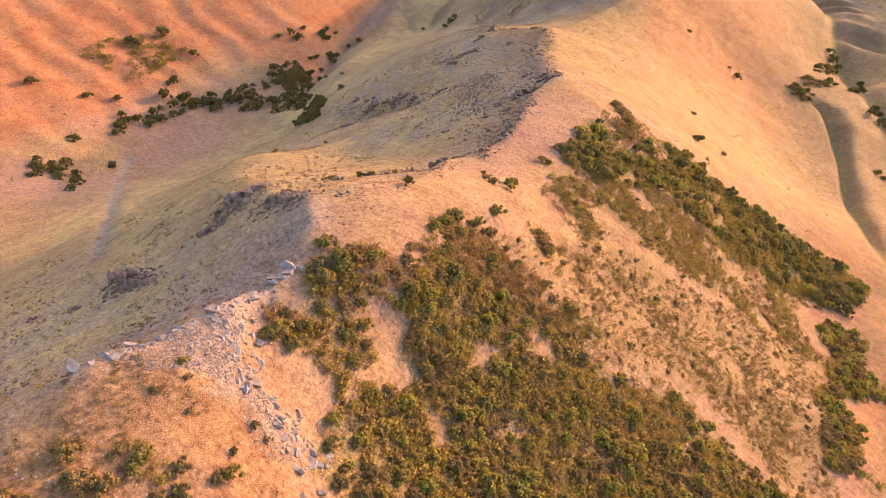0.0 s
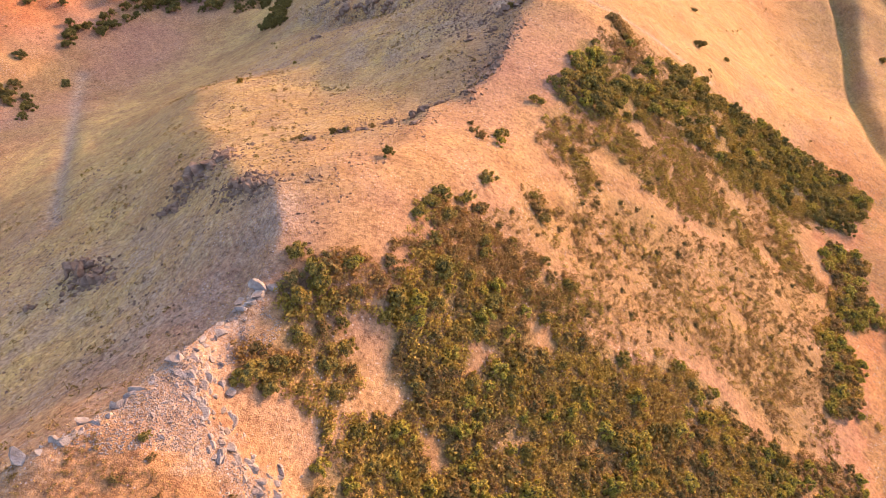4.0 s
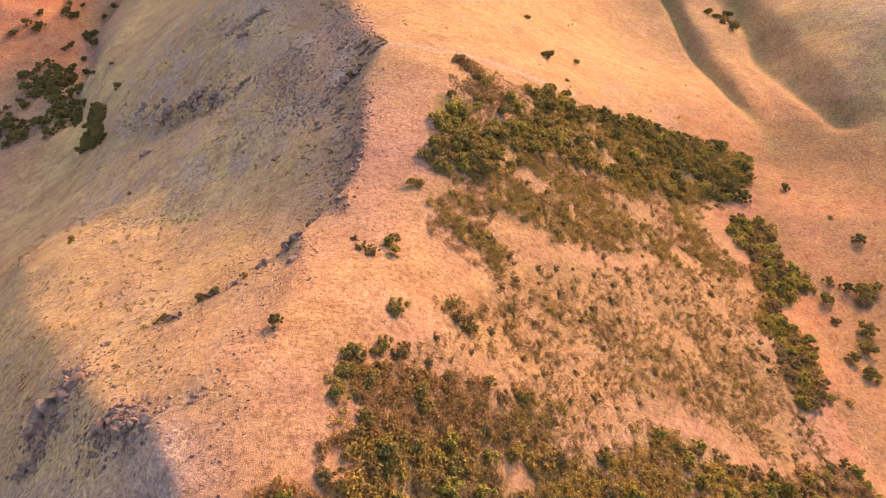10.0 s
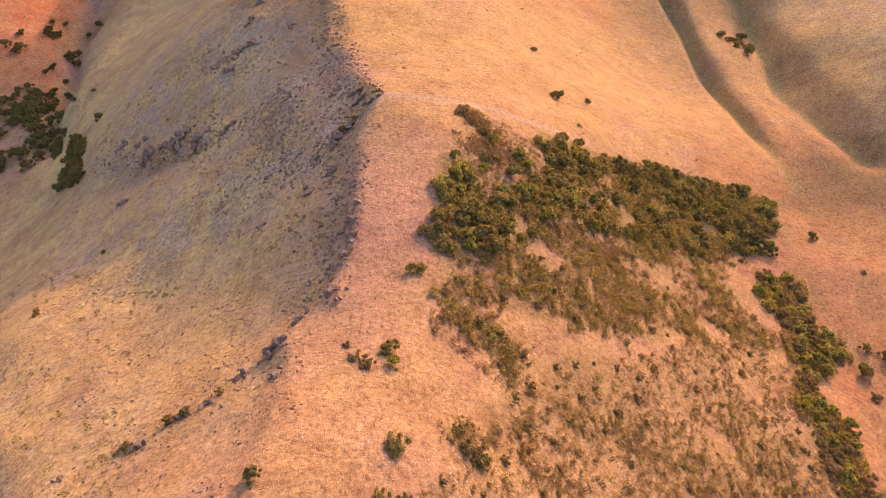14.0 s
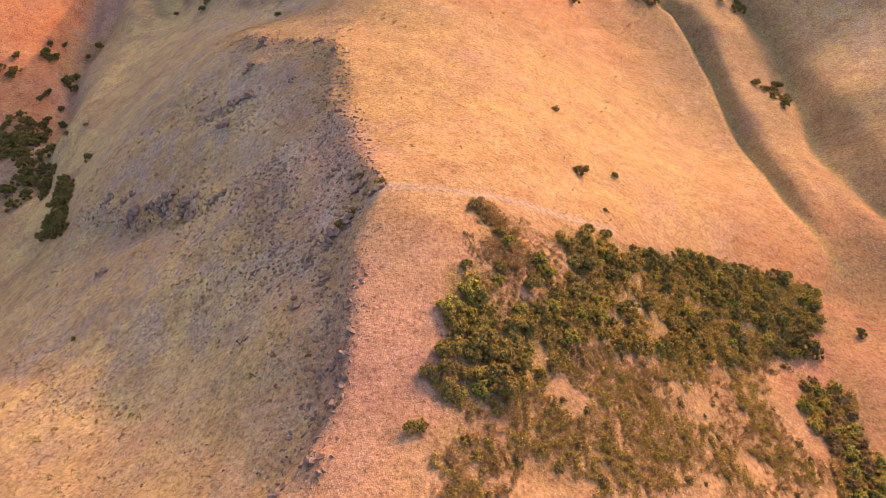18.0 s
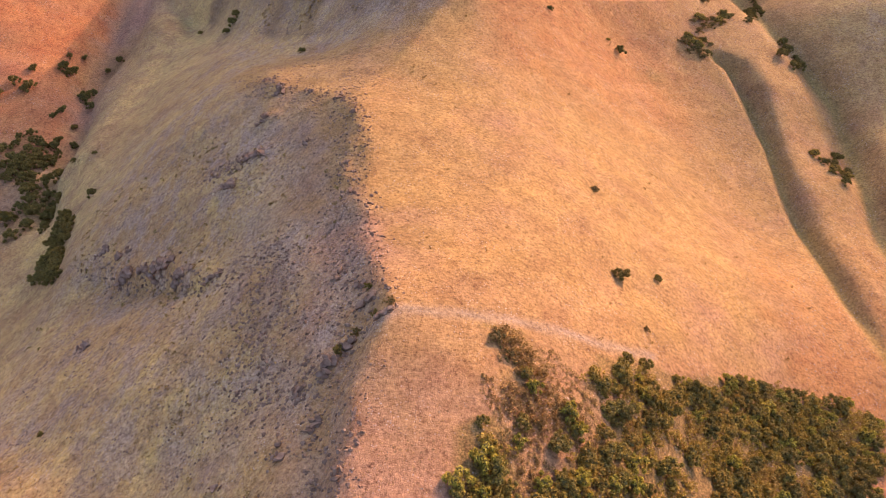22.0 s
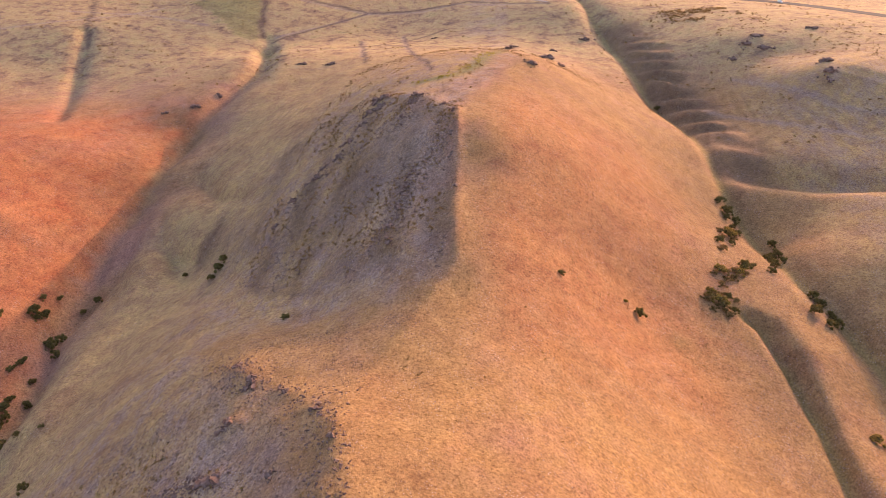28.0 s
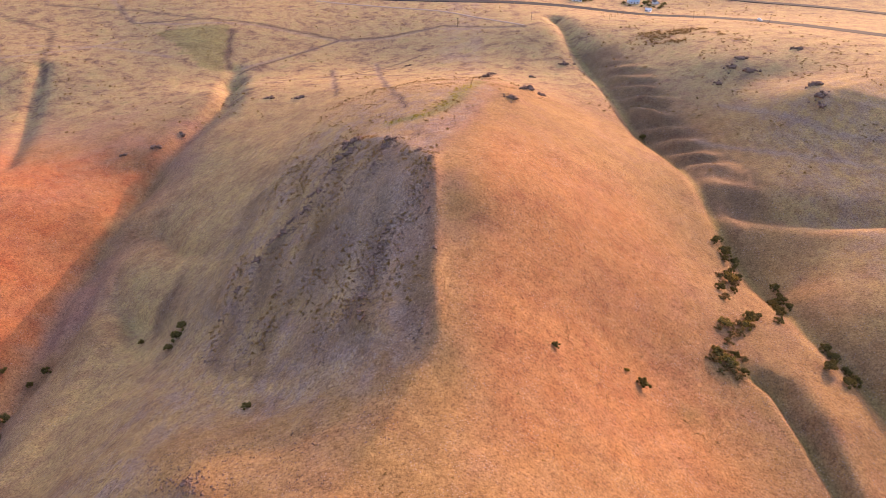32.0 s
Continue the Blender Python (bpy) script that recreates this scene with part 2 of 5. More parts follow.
# ---- land: crest, flank and gully lines of the ridge, x, y, z in metres ----
CREST_LINE = [(-35, -66, 194), (-43, -56, 193), (-32, -48, 192), (-48, -36, 179), (-35, -35, 187), (-33, -19, 183), (-20, -7, 182), (-29, 75, 155), (-17, 84, 156), (-28, 101, 152), (-16, 142, 148), (-37, 231, 122), (-12, 347, 109), (-21, 433, 117), (21, 598, 87)]
WEST_SHOULDER = [(-67, -48, 169), (-68, -31, 163), (-51, -25, 175), (-46, 6, 175), (-52, 36, 160), (-43, 86, 146), (-40, 99, 146), (-51, 122, 134), (-41, 127, 139), (-74, 259, 104), (-46, 303, 103), (-40, 351, 104), (-37, 404, 104), (-13, 695, 56)]
WEST_FLANK_HIGH = [(-77, -37, 160), (-80, -10, 153), (-74, 11, 153), (-68, 22, 157), (-75, 84, 132), (-72, 98, 127), (-62, 114, 128), (-75, 130, 121), (-63, 148, 124), (-80, 215, 103), (-73, 226, 106), (-68, 320, 85), (-75, 398, 81)]
WEST_FLANK_LOW = [(-104, -13, 138), (-121, 16, 122), (-149, 23, 104), (-95, 55, 133), (-109, 95, 116), (-104, 128, 104), (-109, 156, 94), (-90, 158, 105), (-94, 187, 95), (-114, 190, 82), (-144, 216, 65), (-90, 293, 91), (-138, 351, 50), (-94, 361, 67), (-143, 402, 37), (-92, 406, 72), (-132, 413, 48), (-101, 458, 70), (-71, 510, 87), (-112, 886, -7)]
WEST_GULLY_SIDE = [(-165, 56, 87), (-158, 212, 52), (-168, 221, 43), (-191, 289, 28), (-155, 334, 43), (-217, 477, 12), (-175, 551, 29), (-162, 666, 26)]
WEST_HILL = [(-232, 104, 49), (-257, 122, 42), (-263, 140, 39), (-247, 146, 31), (-234, 350, 9), (-254, 370, 12), (-237, 397, 4), (-292, 454, 21), (-246, 457, -1), (-256, 504, 2), (-221, 527, 4), (-295, 540, 20), (-239, 547, 8), (-243, 605, 5), (-244, 628, 13), (-383, 680, 0), (-468, 767, -6), (-234, 788, 8), (-379, 791, -3), (-242, 801, 0), (-476, 830, 2), (-444, 934, -4), (-308, 963, 6), (-416, 984, -3)]
EAST_SHOULDER = [(-14, -47, 180), (-9, -21, 173), (4, -6, 166), (31, 13, 149), (-7, 32, 169), (5, 37, 160), (27, 349, 94), (63, 940, 21)]
EAST_FLANK = [(75, 28, 121), (59, 41, 128), (39, 43, 139), (74, 89, 111), (93, 130, 94), (46, 160, 121), (42, 180, 117), (54, 185, 111), (39, 224, 105), (65, 359, 69), (98, 830, 19)]
EAST_GULLY_SIDE = [(102, 47, 107), (102, 68, 102), (114, 83, 95), (138, 123, 88), (131, 144, 82), (120, 154, 84), (130, 158, 79), (120, 173, 84), (133, 255, 60), (131, 287, 56), (154, 350, 54), (122, 433, 52), (144, 511, 45), (177, 611, 41), (137, 666, 29)]
EAST_HILL = [(173, 258, 73), (160, 291, 59), (162, 306, 54), (182, 347, 51), (167, 381, 52), (173, 443, 47), (158, 444, 42), (164, 455, 38), (196, 548, 51), (256, 588, 59), (243, 632, 65), (248, 654, 71), (241, 727, 53), (223, 752, 56), (196, 854, 41), (364, 867, 46), (247, 976, 23), (222, 1123, -14)]

SURROUND = [(-750, -250, 150), (-750, 200, 110), (-700, 600, 20), (-700, 1150, 0), (0, 1350, -18), (-300, 1300, -10),
            (500, 1300, -15), (750, 900, 30), (750, 500, 110), (700, 0, 150), (600, -300, 170), (200, -300, 150),
            (-60, -250, 205), (-350, -250, 120), (-200, -150, 130), (180, -120, 130), (330, 100, 125), (350, 350, 95)]


def to_line(px, py, pts):
    """Distance to a plan line, side (positive: to its right) and the way along it, 0 to 1."""
    best = np.full(px.shape, 1e9)
    side = np.zeros(px.shape)
    along = np.zeros(px.shape)
    p = np.array([q[:2] for q in pts], float)
    seg = np.hypot(*np.diff(p, axis=0).T)
    total, run = seg.sum(), 0.0
    for a, b, s in zip(p[:-1], p[1:], seg):
        d = (b - a) / s
        u = np.clip((px - a[0]) * d[0] + (py - a[1]) * d[1], 0, s)
        dx, dy = px - a[0] - u * d[0], py - a[1] - u * d[1]
        r = np.hypot(dx, dy)
        near = r < best
        best = np.where(near, r, best)
        side = np.where(near, np.sign(dx * d[1] - dy * d[0]), side)
        along = np.where(near, (run + u) / total, along)
        run += s
    return best, side, along


def inside(px, py, poly):
    out = np.zeros(px.shape, bool)
    for (x0, y0), (x1, y1) in zip(poly, poly[1:] + poly[:1]):
        cross = (y0 > py) != (y1 > py)
        out ^= cross & (px < (x1 - x0) * (py - y0) / (y1 - y0 + 1e-12) + x0)
    return out


def lattice(ix, iy, seed):
    h = (ix * 374761393 + iy * 668265263 + seed * 974634777) & 0xFFFFFFFF
    h = ((h ^ (h >> 13)) * 1274126177) & 0xFFFFFFFF
    return ((h ^ (h >> 16)) & 0xFFFF) / 32767.5 - 1.0


def value_noise(x, y, seed):
    fx, fy = np.floor(x), np.floor(y)
    u, v = x - fx, y - fy
    u, v = u * u * (3 - 2 * u), v * v * (3 - 2 * v)
    i, j = fx.astype(np.int64), fy.astype(np.int64)
    a = lattice(i, j, seed) * (1 - u) + lattice(i + 1, j, seed) * u
    b = lattice(i, j + 1, seed) * (1 - u) + lattice(i + 1, j + 1, seed) * u
    return a * (1 - v) + b * v


def fbm(x, y, size, octaves, seed):
    total, amp = np.zeros(np.shape(x)), 1.0
    for k in range(octaves):
        c, s = math.cos(k * 1.1), math.sin(k * 1.1)
        total = total + amp * value_noise((x * c - y * s) / size, (x * s + y * c) / size, seed + k)
        size, amp = size / 2.1, amp * 0.5
    return total


def step(x, a, b):
    t = np.clip((x - a) / (b - a), 0, 1)
    return t * t * (3 - 2 * t)


LAND = np.array(CREST_LINE + WEST_SHOULDER + WEST_FLANK_HIGH + WEST_FLANK_LOW + WEST_GULLY_SIDE + WEST_HILL + EAST_SHOULDER + EAST_FLANK
                + EAST_GULLY_SIDE + EAST_HILL + SURROUND, float)


def kernel(ax, ay, bx, by):
    r2 = ((ax[:, None] - bx[None]) ** 2 + (ay[:, None] - by[None]) ** 2) / 1e4
    return 0.5 * r2 * np.log(r2 + 1e-12)


count = len(LAND)
system = np.zeros((count + 3, count + 3))
system[:count, :count] = kernel(LAND[:, 0], LAND[:, 1], LAND[:, 0], LAND[:, 1]) + 0.005 * np.eye(count)
system[:count, count:] = np.c_[np.ones(count), LAND[:, :2] / 100]
system[count:, :count] = system[:count, count:].T
WEIGHT = np.linalg.solve(system, np.r_[LAND[:, 2], 0, 0, 0])

RIM = [(-60, -95), (-50, -70), (-43, -55), (-39, -48), (-36, -35), (-33, -18), (-36, -5), (-42, 5)]
CREST = [(-38, 13), (-28, 27), (-26, 48), (-29, 58), (-21, 71), (-18, 86), (-20, 122), (-15, 143), (-23, 162), (-29, 185),
         (-31, 209), (-43, 247), (-25, 300), (-14, 330), (-16, 350), (-19, 394), (-21, 437), (-45, 491), (-73, 522)]
EAST_GULLY = [(91, 1005), (100, 895), (115, 788), (125, 691), (139, 596), (141, 536), (143, 502), (154, 452), (158, 410),
              (168, 382), (176, 350), (173, 312), (167, 280), (161, 244), (165, 212), (172, 188)]
SPUR_GULLY = [(112, 382), (125, 367), (130, 340), (133, 310), (132, 280), (132, 248), (131, 205), (137, 172)]
WEST_GULLY = [(-246, 825), (-222, 729), (-229, 687), (-243, 615), (-246, 530), (-247, 470), (-243, 423), (-237, 384),
              (-219, 328), (-205, 286), (-197, 262)]
WEST_STREAM = [(-250, 160), (-234, 135), (-197, 95), (-161, 56), (-120, 15)]
NORTH_CREST = [(-10, 520), (10, 560), (21, 598), (35, 640), (30, 700), (10, 755)]
FAR_RIBS = ([(-39, 410), (-40, 399), (-43, 390), (-44, 375), (-45, 360), (-44, 345)], [(-74, 520), (-77, 498), (-83, 474), (-87, 459), (-97, 441), (-109, 428), (-114, 410)],
            [(-48, 489), (-53, 460), (-57, 447)], [(-22, 445), (-22, 425), (-20, 405)])
OUTCROPS = [(-70, 16, 5, 2.5), (-52, 7, 4, 1.8), (-84, -8, 5, 2.5), (-31, 56, 3, 1.2), (-22, 70, 3, 1.0), (-28, 130, 4, 1.4), (-22, 147, 4, 1.4),
            (-18, 140, 3, 1.2), (-75, 248, 5, 1.5), (-73, 226, 5, 1.6), (-80, 215, 4, 1.5), (-112, 189, 7, 2.2), (-97, 189, 6, 2.0),
            (-73, 510, 7, 3.0), (-47, 487, 5, 1.6), (19, 575, 6, 2.4), (36, 640, 7, 2.6), (7, 755, 7, 2.0)]
LEDGE = [(-34, -26), (-34, -34), (-30, -38), (-26, -42), (-21, -45), (-15, -46), (-11.5, -49)]
SADDLE_SPUR = [(-27, 172), (-32, 186), (-38, 203), (-37, 224), (-43, 239), (-57, 257), (-75, 268), (-92, 284)]
SOUTH_SPUR = [(-33, -19), (-33, -12), (-42, -3), (-46, 6), (-54, 12), (-64, 24), (-75, 30), (-88, 46), (-109, 73), (-150, 120)]
TRAIL = [(-20, 137), (-14, 142), (-2, 144), (14, 147), (32, 149), (46, 152)]


def side_of(y):
    """The crest's x along the ridge."""
    return np.interp(y, [-200, -60, -20, 30, 80, 145, 210, 250, 330, 440, 600, 1000], [-50, -44, -33, -28, -18, -16, -31, -40, -15, -21, 15, 10])


def height(x, y):
    x, y = np.asarray(x, float), np.asarray(y, float)
    shape = x.shape
    x, y = x.ravel(), y.ravel()
    z = np.empty(len(x))
    cx, cy = np.clip(x, -780, 780), np.clip(y, -320, 1420)
    for k in range(0, len(x), 20000):
        s = slice(k, k + 20000)
        z[s] = kernel(cx[s], cy[s], LAND[:, 0], LAND[:, 1]) @ WEIGHT[:count] + np.c_[np.ones(len(cx[s])), cx[s] / 100, cy[s] / 100] @ WEIGHT[count:]
    away = np.hypot(x - cx, y - cy)
    z = z * (1 - step(away, 0, 900)) + step(away, 0, 900) * np.where(y > 700, -18, 60)
    z = z + step(away, 300, 2500) * 60 * fbm(x, y, 900, 3, 3)
    d, side, u = to_line(x, y, RIM)
    west = side < 0
    z = z - np.where(west, 4.0 * step(d, 0.4, 3.5) * np.exp(-d / 16) * step(u, 0.0, 0.15) * step(1.02 - u, 0.0, 0.2), 0)
    z = z + 1.2 * np.exp(-d / 3.0) * (1 + fbm(x, y, 5, 2, 71))
    d, side, u = to_line(x, y, LEDGE)
    z = z + np.where(side < 0, -1.6 * step(d, 0, 1.4) * np.exp(-d / 7), 0.9 * np.exp(-d / 3.5)) * (1 + 0.5 * fbm(x, y, 6, 2, 73)) * step(u, 0, 0.1) * step(1 - u, 0, 0.1)
    d, side, u = to_line(x, y, CREST)
    z = z + (2.0 + 1.8 * step(y, 315, 345) * step(455 - y, 0, 30)) * np.exp(-d / 8.0)
    z = z - np.where(side < 0, 4.2 * step(d, 0.5, 6) * np.exp(-d / 24) * step(y, 40, 70) * step(170 - y, 0, 25), 0)
    d, side, u = to_line(x, y, NORTH_CREST)
    z = z + 2.0 * np.exp(-d / 7.0) * step(u, 0, 0.1)
    for ox, oy, ow, oh in OUTCROPS:
        z = z + oh * np.exp(-((x - ox) ** 2 + (y - oy) ** 2) / ow ** 2) * (0.8 + 0.5 * fbm(x, y, 4, 2, 77))
    d, side, u = to_line(x, y, EAST_GULLY)
    z = z - 4.0 * np.exp(-(d / 7.0) ** 2) - 5.0 * np.exp(-(d / 14.0) ** 2) * step(y, 540, 620)
    z = z + np.where(side < 0, 0.24 * 62 * step(d, -40, 84) - 0.24 * 62 * step(0, -40, 84), 0) * step(y, 180, 260) * step(520 - y, 0, 60)
    z = z - 7.5 * np.exp(-((x - 178) ** 2 + (y - 256) ** 2) / 24 ** 2)
    ribs = np.exp(-((d - 20) / 13) ** 2) * (side < 0) * step(y, 520, 590) * step(860 - y, 0, 90)
    z = z + (2.6 + 2.2 * fbm(x, y, 45, 2, 15)) * ribs * np.sin((y + 0.5 * x + 13 * fbm(x, y, 55, 3, 9)) * 2 * math.pi / 27)
    d, side, u = to_line(x, y, SPUR_GULLY)
    wall = np.interp(y, [170, 250, 300, 340, 380], [4.5, 4.5, 5, 7.5, 10])
    deep = np.interp(y, [170, 250, 320, 380], [2.2, 3.4, 4.6, 5.2])
    z = z - deep * np.where(side < 0, 1 - step(d, 0.5, wall), np.exp(-(d / 2.6) ** 2)) * step(u, 0, 0.08) * step(1 - u, 0, 0.2)
    z = z + 1.2 * np.exp(-((d - wall - 5) / 6) ** 2) * (side < 0) * step(u, 0, 0.2) * step(1 - u, 0, 0.2)
    z = z - 0.22 * (x - 150) * step(x, 128, 142) * step(182 - x, 0, 16) * step(y, 190, 230) * step(400 - y, 0, 40)
    for cx_, cy_, wide, tilt in ((-82, 62, 52, 0.115), (-60, 250, 32, 0.155), (-37, -70, 13, 0.16)):
        ahead = (x - cx_) * 0.5 + (y - cy_) * 0.86
        z = z - tilt * ahead * np.exp(-((x - cx_) ** 2 + (y - cy_) ** 2) / wide ** 2)
    for line, rise in ((SADDLE_SPUR, 2.3), (SOUTH_SPUR, 2.2)):
        d, side, u = to_line(x, y, line)
        z = z + rise * (1 + 0.5 * fbm(x, y, 11, 3, 95)) * (np.exp(-d / 9) - 0.42 * np.exp(-((d - 30) / 15) ** 2)) * step(u, 0, 0.12) * step(1 - u, 0, 0.15)
    d, side, u = to_line(x, y, WEST_GULLY)
    z = z - 8.5 * np.exp(-(d / 8.5) ** 1.4)
    d, side, u = to_line(x, y, WEST_STREAM)
    z = z - 1.2 * np.exp(-(d / 3.0) ** 2)
    d, side, u = to_line(x, y, [(-255, 860), (-246, 808), (-219, 749), (-213, 696), (-220, 682), (-256, 618)])
    z = z - 2.6 * np.exp(-(d / 9.0) ** 2)
    d, side, u = to_line(x, y, [(-449, 839), (-425, 775), (-400, 716), (-368, 646), (-351, 605)])
    z = z - 4.2 * np.exp(-(d / 7.0) ** 1.4)
    face = step(side_of(y) - x, 2, 14) * step(108 + x, 0, 30) * step(y, 325, 360) * step(535 - y, 0, 50)
    z = z + face * (1.5 * fbm(x, y * 0.3, 15, 4, 57) + 0.5 * fbm(x, y * 0.45, 5, 2, 58))
    for line in FAR_RIBS:
        d, side, u = to_line(x, y, line)
        z = z + 1.6 * np.exp(-(d / 2.6) ** 2) * (0.9 + 0.9 * fbm(x, y, 6, 2, 91))
    red_slope = step(-x, 255, 290) * step(y, 90, 160) * step(520 - y, 0, 120)
    z = z + red_slope * 0.7 * np.sin((y + 0.35 * x + 8 * fbm(x, y, 40, 2, 19)) * 2 * math.pi / 31)
    d, side, u = to_line(x, y, [(155, 509), (189, 502), (231, 483), (300, 455), (380, 430)])
    z = z + 2.2 * np.exp(-(d / 14.0) ** 2)
    d, side, u = to_line(x, y, [(160, 530), (194, 520), (240, 506), (310, 485), (390, 470)])
    z = z - 7.5 * np.exp(-(d / 13.0) ** 2)
    d, side, u = to_line(x, y, [(-224, 506), (-204, 458), (-173, 415), (-150, 385)])
    z = z - 6.0 * np.exp(-(d / 8.0) ** 1.5) * step(u, 0, 0.3) * step(1 - u, 0, 0.4)
    d, side, u = to_line(x, y, [(-221, 560), (-207, 534), (-180, 493), (-152, 471), (-104, 434)])
    z = z - 5.2 * np.exp(-(d / 7.0) ** 1.5) * step(u, 0, 0.2) * step(1 - u, 0, 0.6)
    d, side, u = to_line(x, y, [(-184, 437), (-164, 425), (-147, 416)])
    z = z - 4.5 * np.exp(-(d / 6.0) ** 1.5) * step(1 - u, 0, 0.6)
    d, side, u = to_line(x, y, [(-241, 381), (-230, 393), (-225, 427), (-228, 463), (-239, 518)])
    z = z - 6.0 * np.exp(-(d / 7.0) ** 1.5) * step(u, 0, 0.2) * step(1 - u, 0, 0.2)
    d, side, u = to_line(x, y, [(-203, 460), (-203, 442), (-198, 401), (-197, 357), (-190, 303), (-210, 285)])
    z = z + 4.0 * np.exp(-(d / 11.0) ** 2) * step(u, 0, 0.15)
    d, side, u = to_line(x, y, [(-240, 458), (-236, 414), (-228, 370), (-214, 333), (-212, 300)])
    z = z - 5.0 * np.exp(-(d / 8.0) ** 1.5) * step(u, 0, 0.2) * step(1 - u, 0, 0.2)
    terrace = step(-x, 90, 130) * step(235 + x, 0, 30) * step(y, 430, 470) * step(640 - y, 0, 60)
    z = z + terrace * 0.4 * np.sin((z + 1.5 * fbm(x, y, 50, 3, 33)) * 2 * math.pi / 3.2)
    terrace = step(x, 160, 185) * step(y, 525, 560) * step(720 - y, 0, 60)
    z = z + terrace * 0.5 * np.sin((z + 0.6 * fbm(x, y, 60, 2, 29)) * 2 * math.pi / 2.6)
    d, side, u = to_line(x, y, [(-138, 210), (-112, 190), (-95, 187), (-80, 178), (-60, 166)])
    z = z - np.where(side > 0, 5.5 * step(d, 0, 5) * np.exp(-d / 22), 0) * step(u, 0, 0.2) * step(1 - u, 0, 0.3)
    west_side = step(side_of(y) - x, 4, 20) * step(230 + x, 0, 60) * step(y, -60, 0) * step(620 - y, 0, 100)
    ca, sa = math.cos(radians(35)), math.sin(radians(35))
    z = z + west_side * 0.3 * fbm((x * ca + y * sa) * 1.4, -x * sa + y * ca, 26, 4, 61)
    calm = (1 - 0.7 * step(y, 700, 900)) * (1 - 0.55 * step(x, 100, 125))
    z = z + (0.45 * fbm(x, y, 34, 3, 11) + 0.13 * fbm(x, y, 7, 3, 23)) * calm
    return z.reshape(shape)


def spread(core0, core1, fine, far0, far1, reach):
    """Grid lines: fine over the core, growing wider towards the ends."""
    out = list(np.arange(core0, core1, fine))
    for sign, v, end in ((1, core1, far1), (-1, core0, far0)):
        s, run, start = fine, [], v
        while (end - v) * sign > 0:
            run.append(v)
            s = min(s * 1.012, 3.3) if abs(v - start) < reach else min(s * 1.07, 220)
            v += sign * s
        run.append(end)
        out = out + run if sign > 0 else run[:0:-1] + out
    return np.array(out)


gxs = spread(-140, 150, 1.9, -4200, 4200, 320)
gys = spread(-110, 330, 1.9, -1500, 4500, 900)
GX, GY = np.meshgrid(gxs, gys)
GZ = height(GX, GY)
nx, ny = len(gxs), len(gys)
idx = np.arange(nx * ny).reshape(ny, nx)
quads = np.stack([idx[:-1, :-1], idx[:-1, 1:], idx[1:, 1:], idx[1:, :-1]], -1).reshape(-1, 4)


def mesh_from(name, verts, faces, mat, smooth=False):
    me = bpy.data.meshes.new(name)
    n, k = len(faces), faces.shape[1]
    me.vertices.add(len(verts))
    me.vertices.foreach_set("co", np.asarray(verts, np.float32).ravel())
    me.loops.add(n * k)
    me.loops.foreach_set("vertex_index", np.asarray(faces, np.int32).ravel())
    me.polygons.add(n)
    me.polygons.foreach_set("loop_start", np.arange(0, n * k, k, dtype=np.int32))
    me.polygons.foreach_set("use_smooth", np.full(n, smooth))
    me.materials.append(mat)
    me.update(calc_edges=True)
    me.validate()
    return me


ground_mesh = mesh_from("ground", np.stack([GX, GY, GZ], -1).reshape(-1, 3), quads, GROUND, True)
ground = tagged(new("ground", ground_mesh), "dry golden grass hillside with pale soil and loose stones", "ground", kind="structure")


def lie(x, y):
    """Height of the built ground at plan points."""
    x, y = np.asarray(x, float), np.asarray(y, float)
    i = np.clip(np.searchsorted(gxs, x) - 1, 0, nx - 2)
    j = np.clip(np.searchsorted(gys, y) - 1, 0, ny - 2)
    u = (x - gxs[i]) / (gxs[i + 1] - gxs[i])
    v = (y - gys[j]) / (gys[j + 1] - gys[j])
    return (GZ[j, i] * (1 - u) + GZ[j, i + 1] * u) * (1 - v) + (GZ[j + 1, i] * (1 - u) + GZ[j + 1, i + 1] * u) * v


# plan outlines of what grows or lies on the slopes
UPPER_GROVE = [(0, 109), (4, 119), (11, 119), (24, 133), (36, 148), (52, 148), (65, 154), (84, 160), (111, 164), (124, 159),
               (110, 132), (95, 129), (65, 116), (45, 110), (26, 99), (17, 90), (4, 85), (-1, 85)]
UPPER_BRUSH = [(0, 84), (0, 61), (5, 58), (11, 52), (16, 54), (17, 60), (12, 64), (7, 67), (13, 73), (18, 71), (26, 71), (36, 76), (43, 74),
               (59, 80), (73, 90), (81, 86), (97, 88), (105, 85), (114, 87), (119, 92), (116, 99), (105, 98), (99, 92), (92, 101),
               (92, 112), (98, 126), (97, 132), (71, 126), (44, 106), (25, 97), (8, 86)]
CREST_BRUSH = [(7, 143), (13, 144), (17, 133), (25, 125), (13, 121), (8, 123)]
EAST_HEM = [(104, 125), (112, 121), (116, 90), (100, 76), (105, 65), (101, 43), (91, 40), (91, 56), (93, 71), (103, 95), (95, 107)]
SPARSE_SLOPE = [(-8, 22), (6, 34), (13, 56), (40, 66), (68, 84), (100, 86), (93, 68), (92, 43), (89, 26), (76, 20), (57, 22), (22, 12), (0, 18)]
THICK_SCRUB = ([(34, 47), (42, 52), (56, 51), (66, 52), (79, 53), (84, 40), (74, 27), (64, 28), (54, 31), (45, 32), (32, 29), (40, 40)],
               [(53, 62), (66, 67), (74, 63), (69, 56), (58, 56)], [(-1, 38), (5, 40), (11, 38), (8, 30), (2, 31)],
               [(9, 44), (16, 50), (34, 50), (26, 33), (17, 30), (13, 38)])
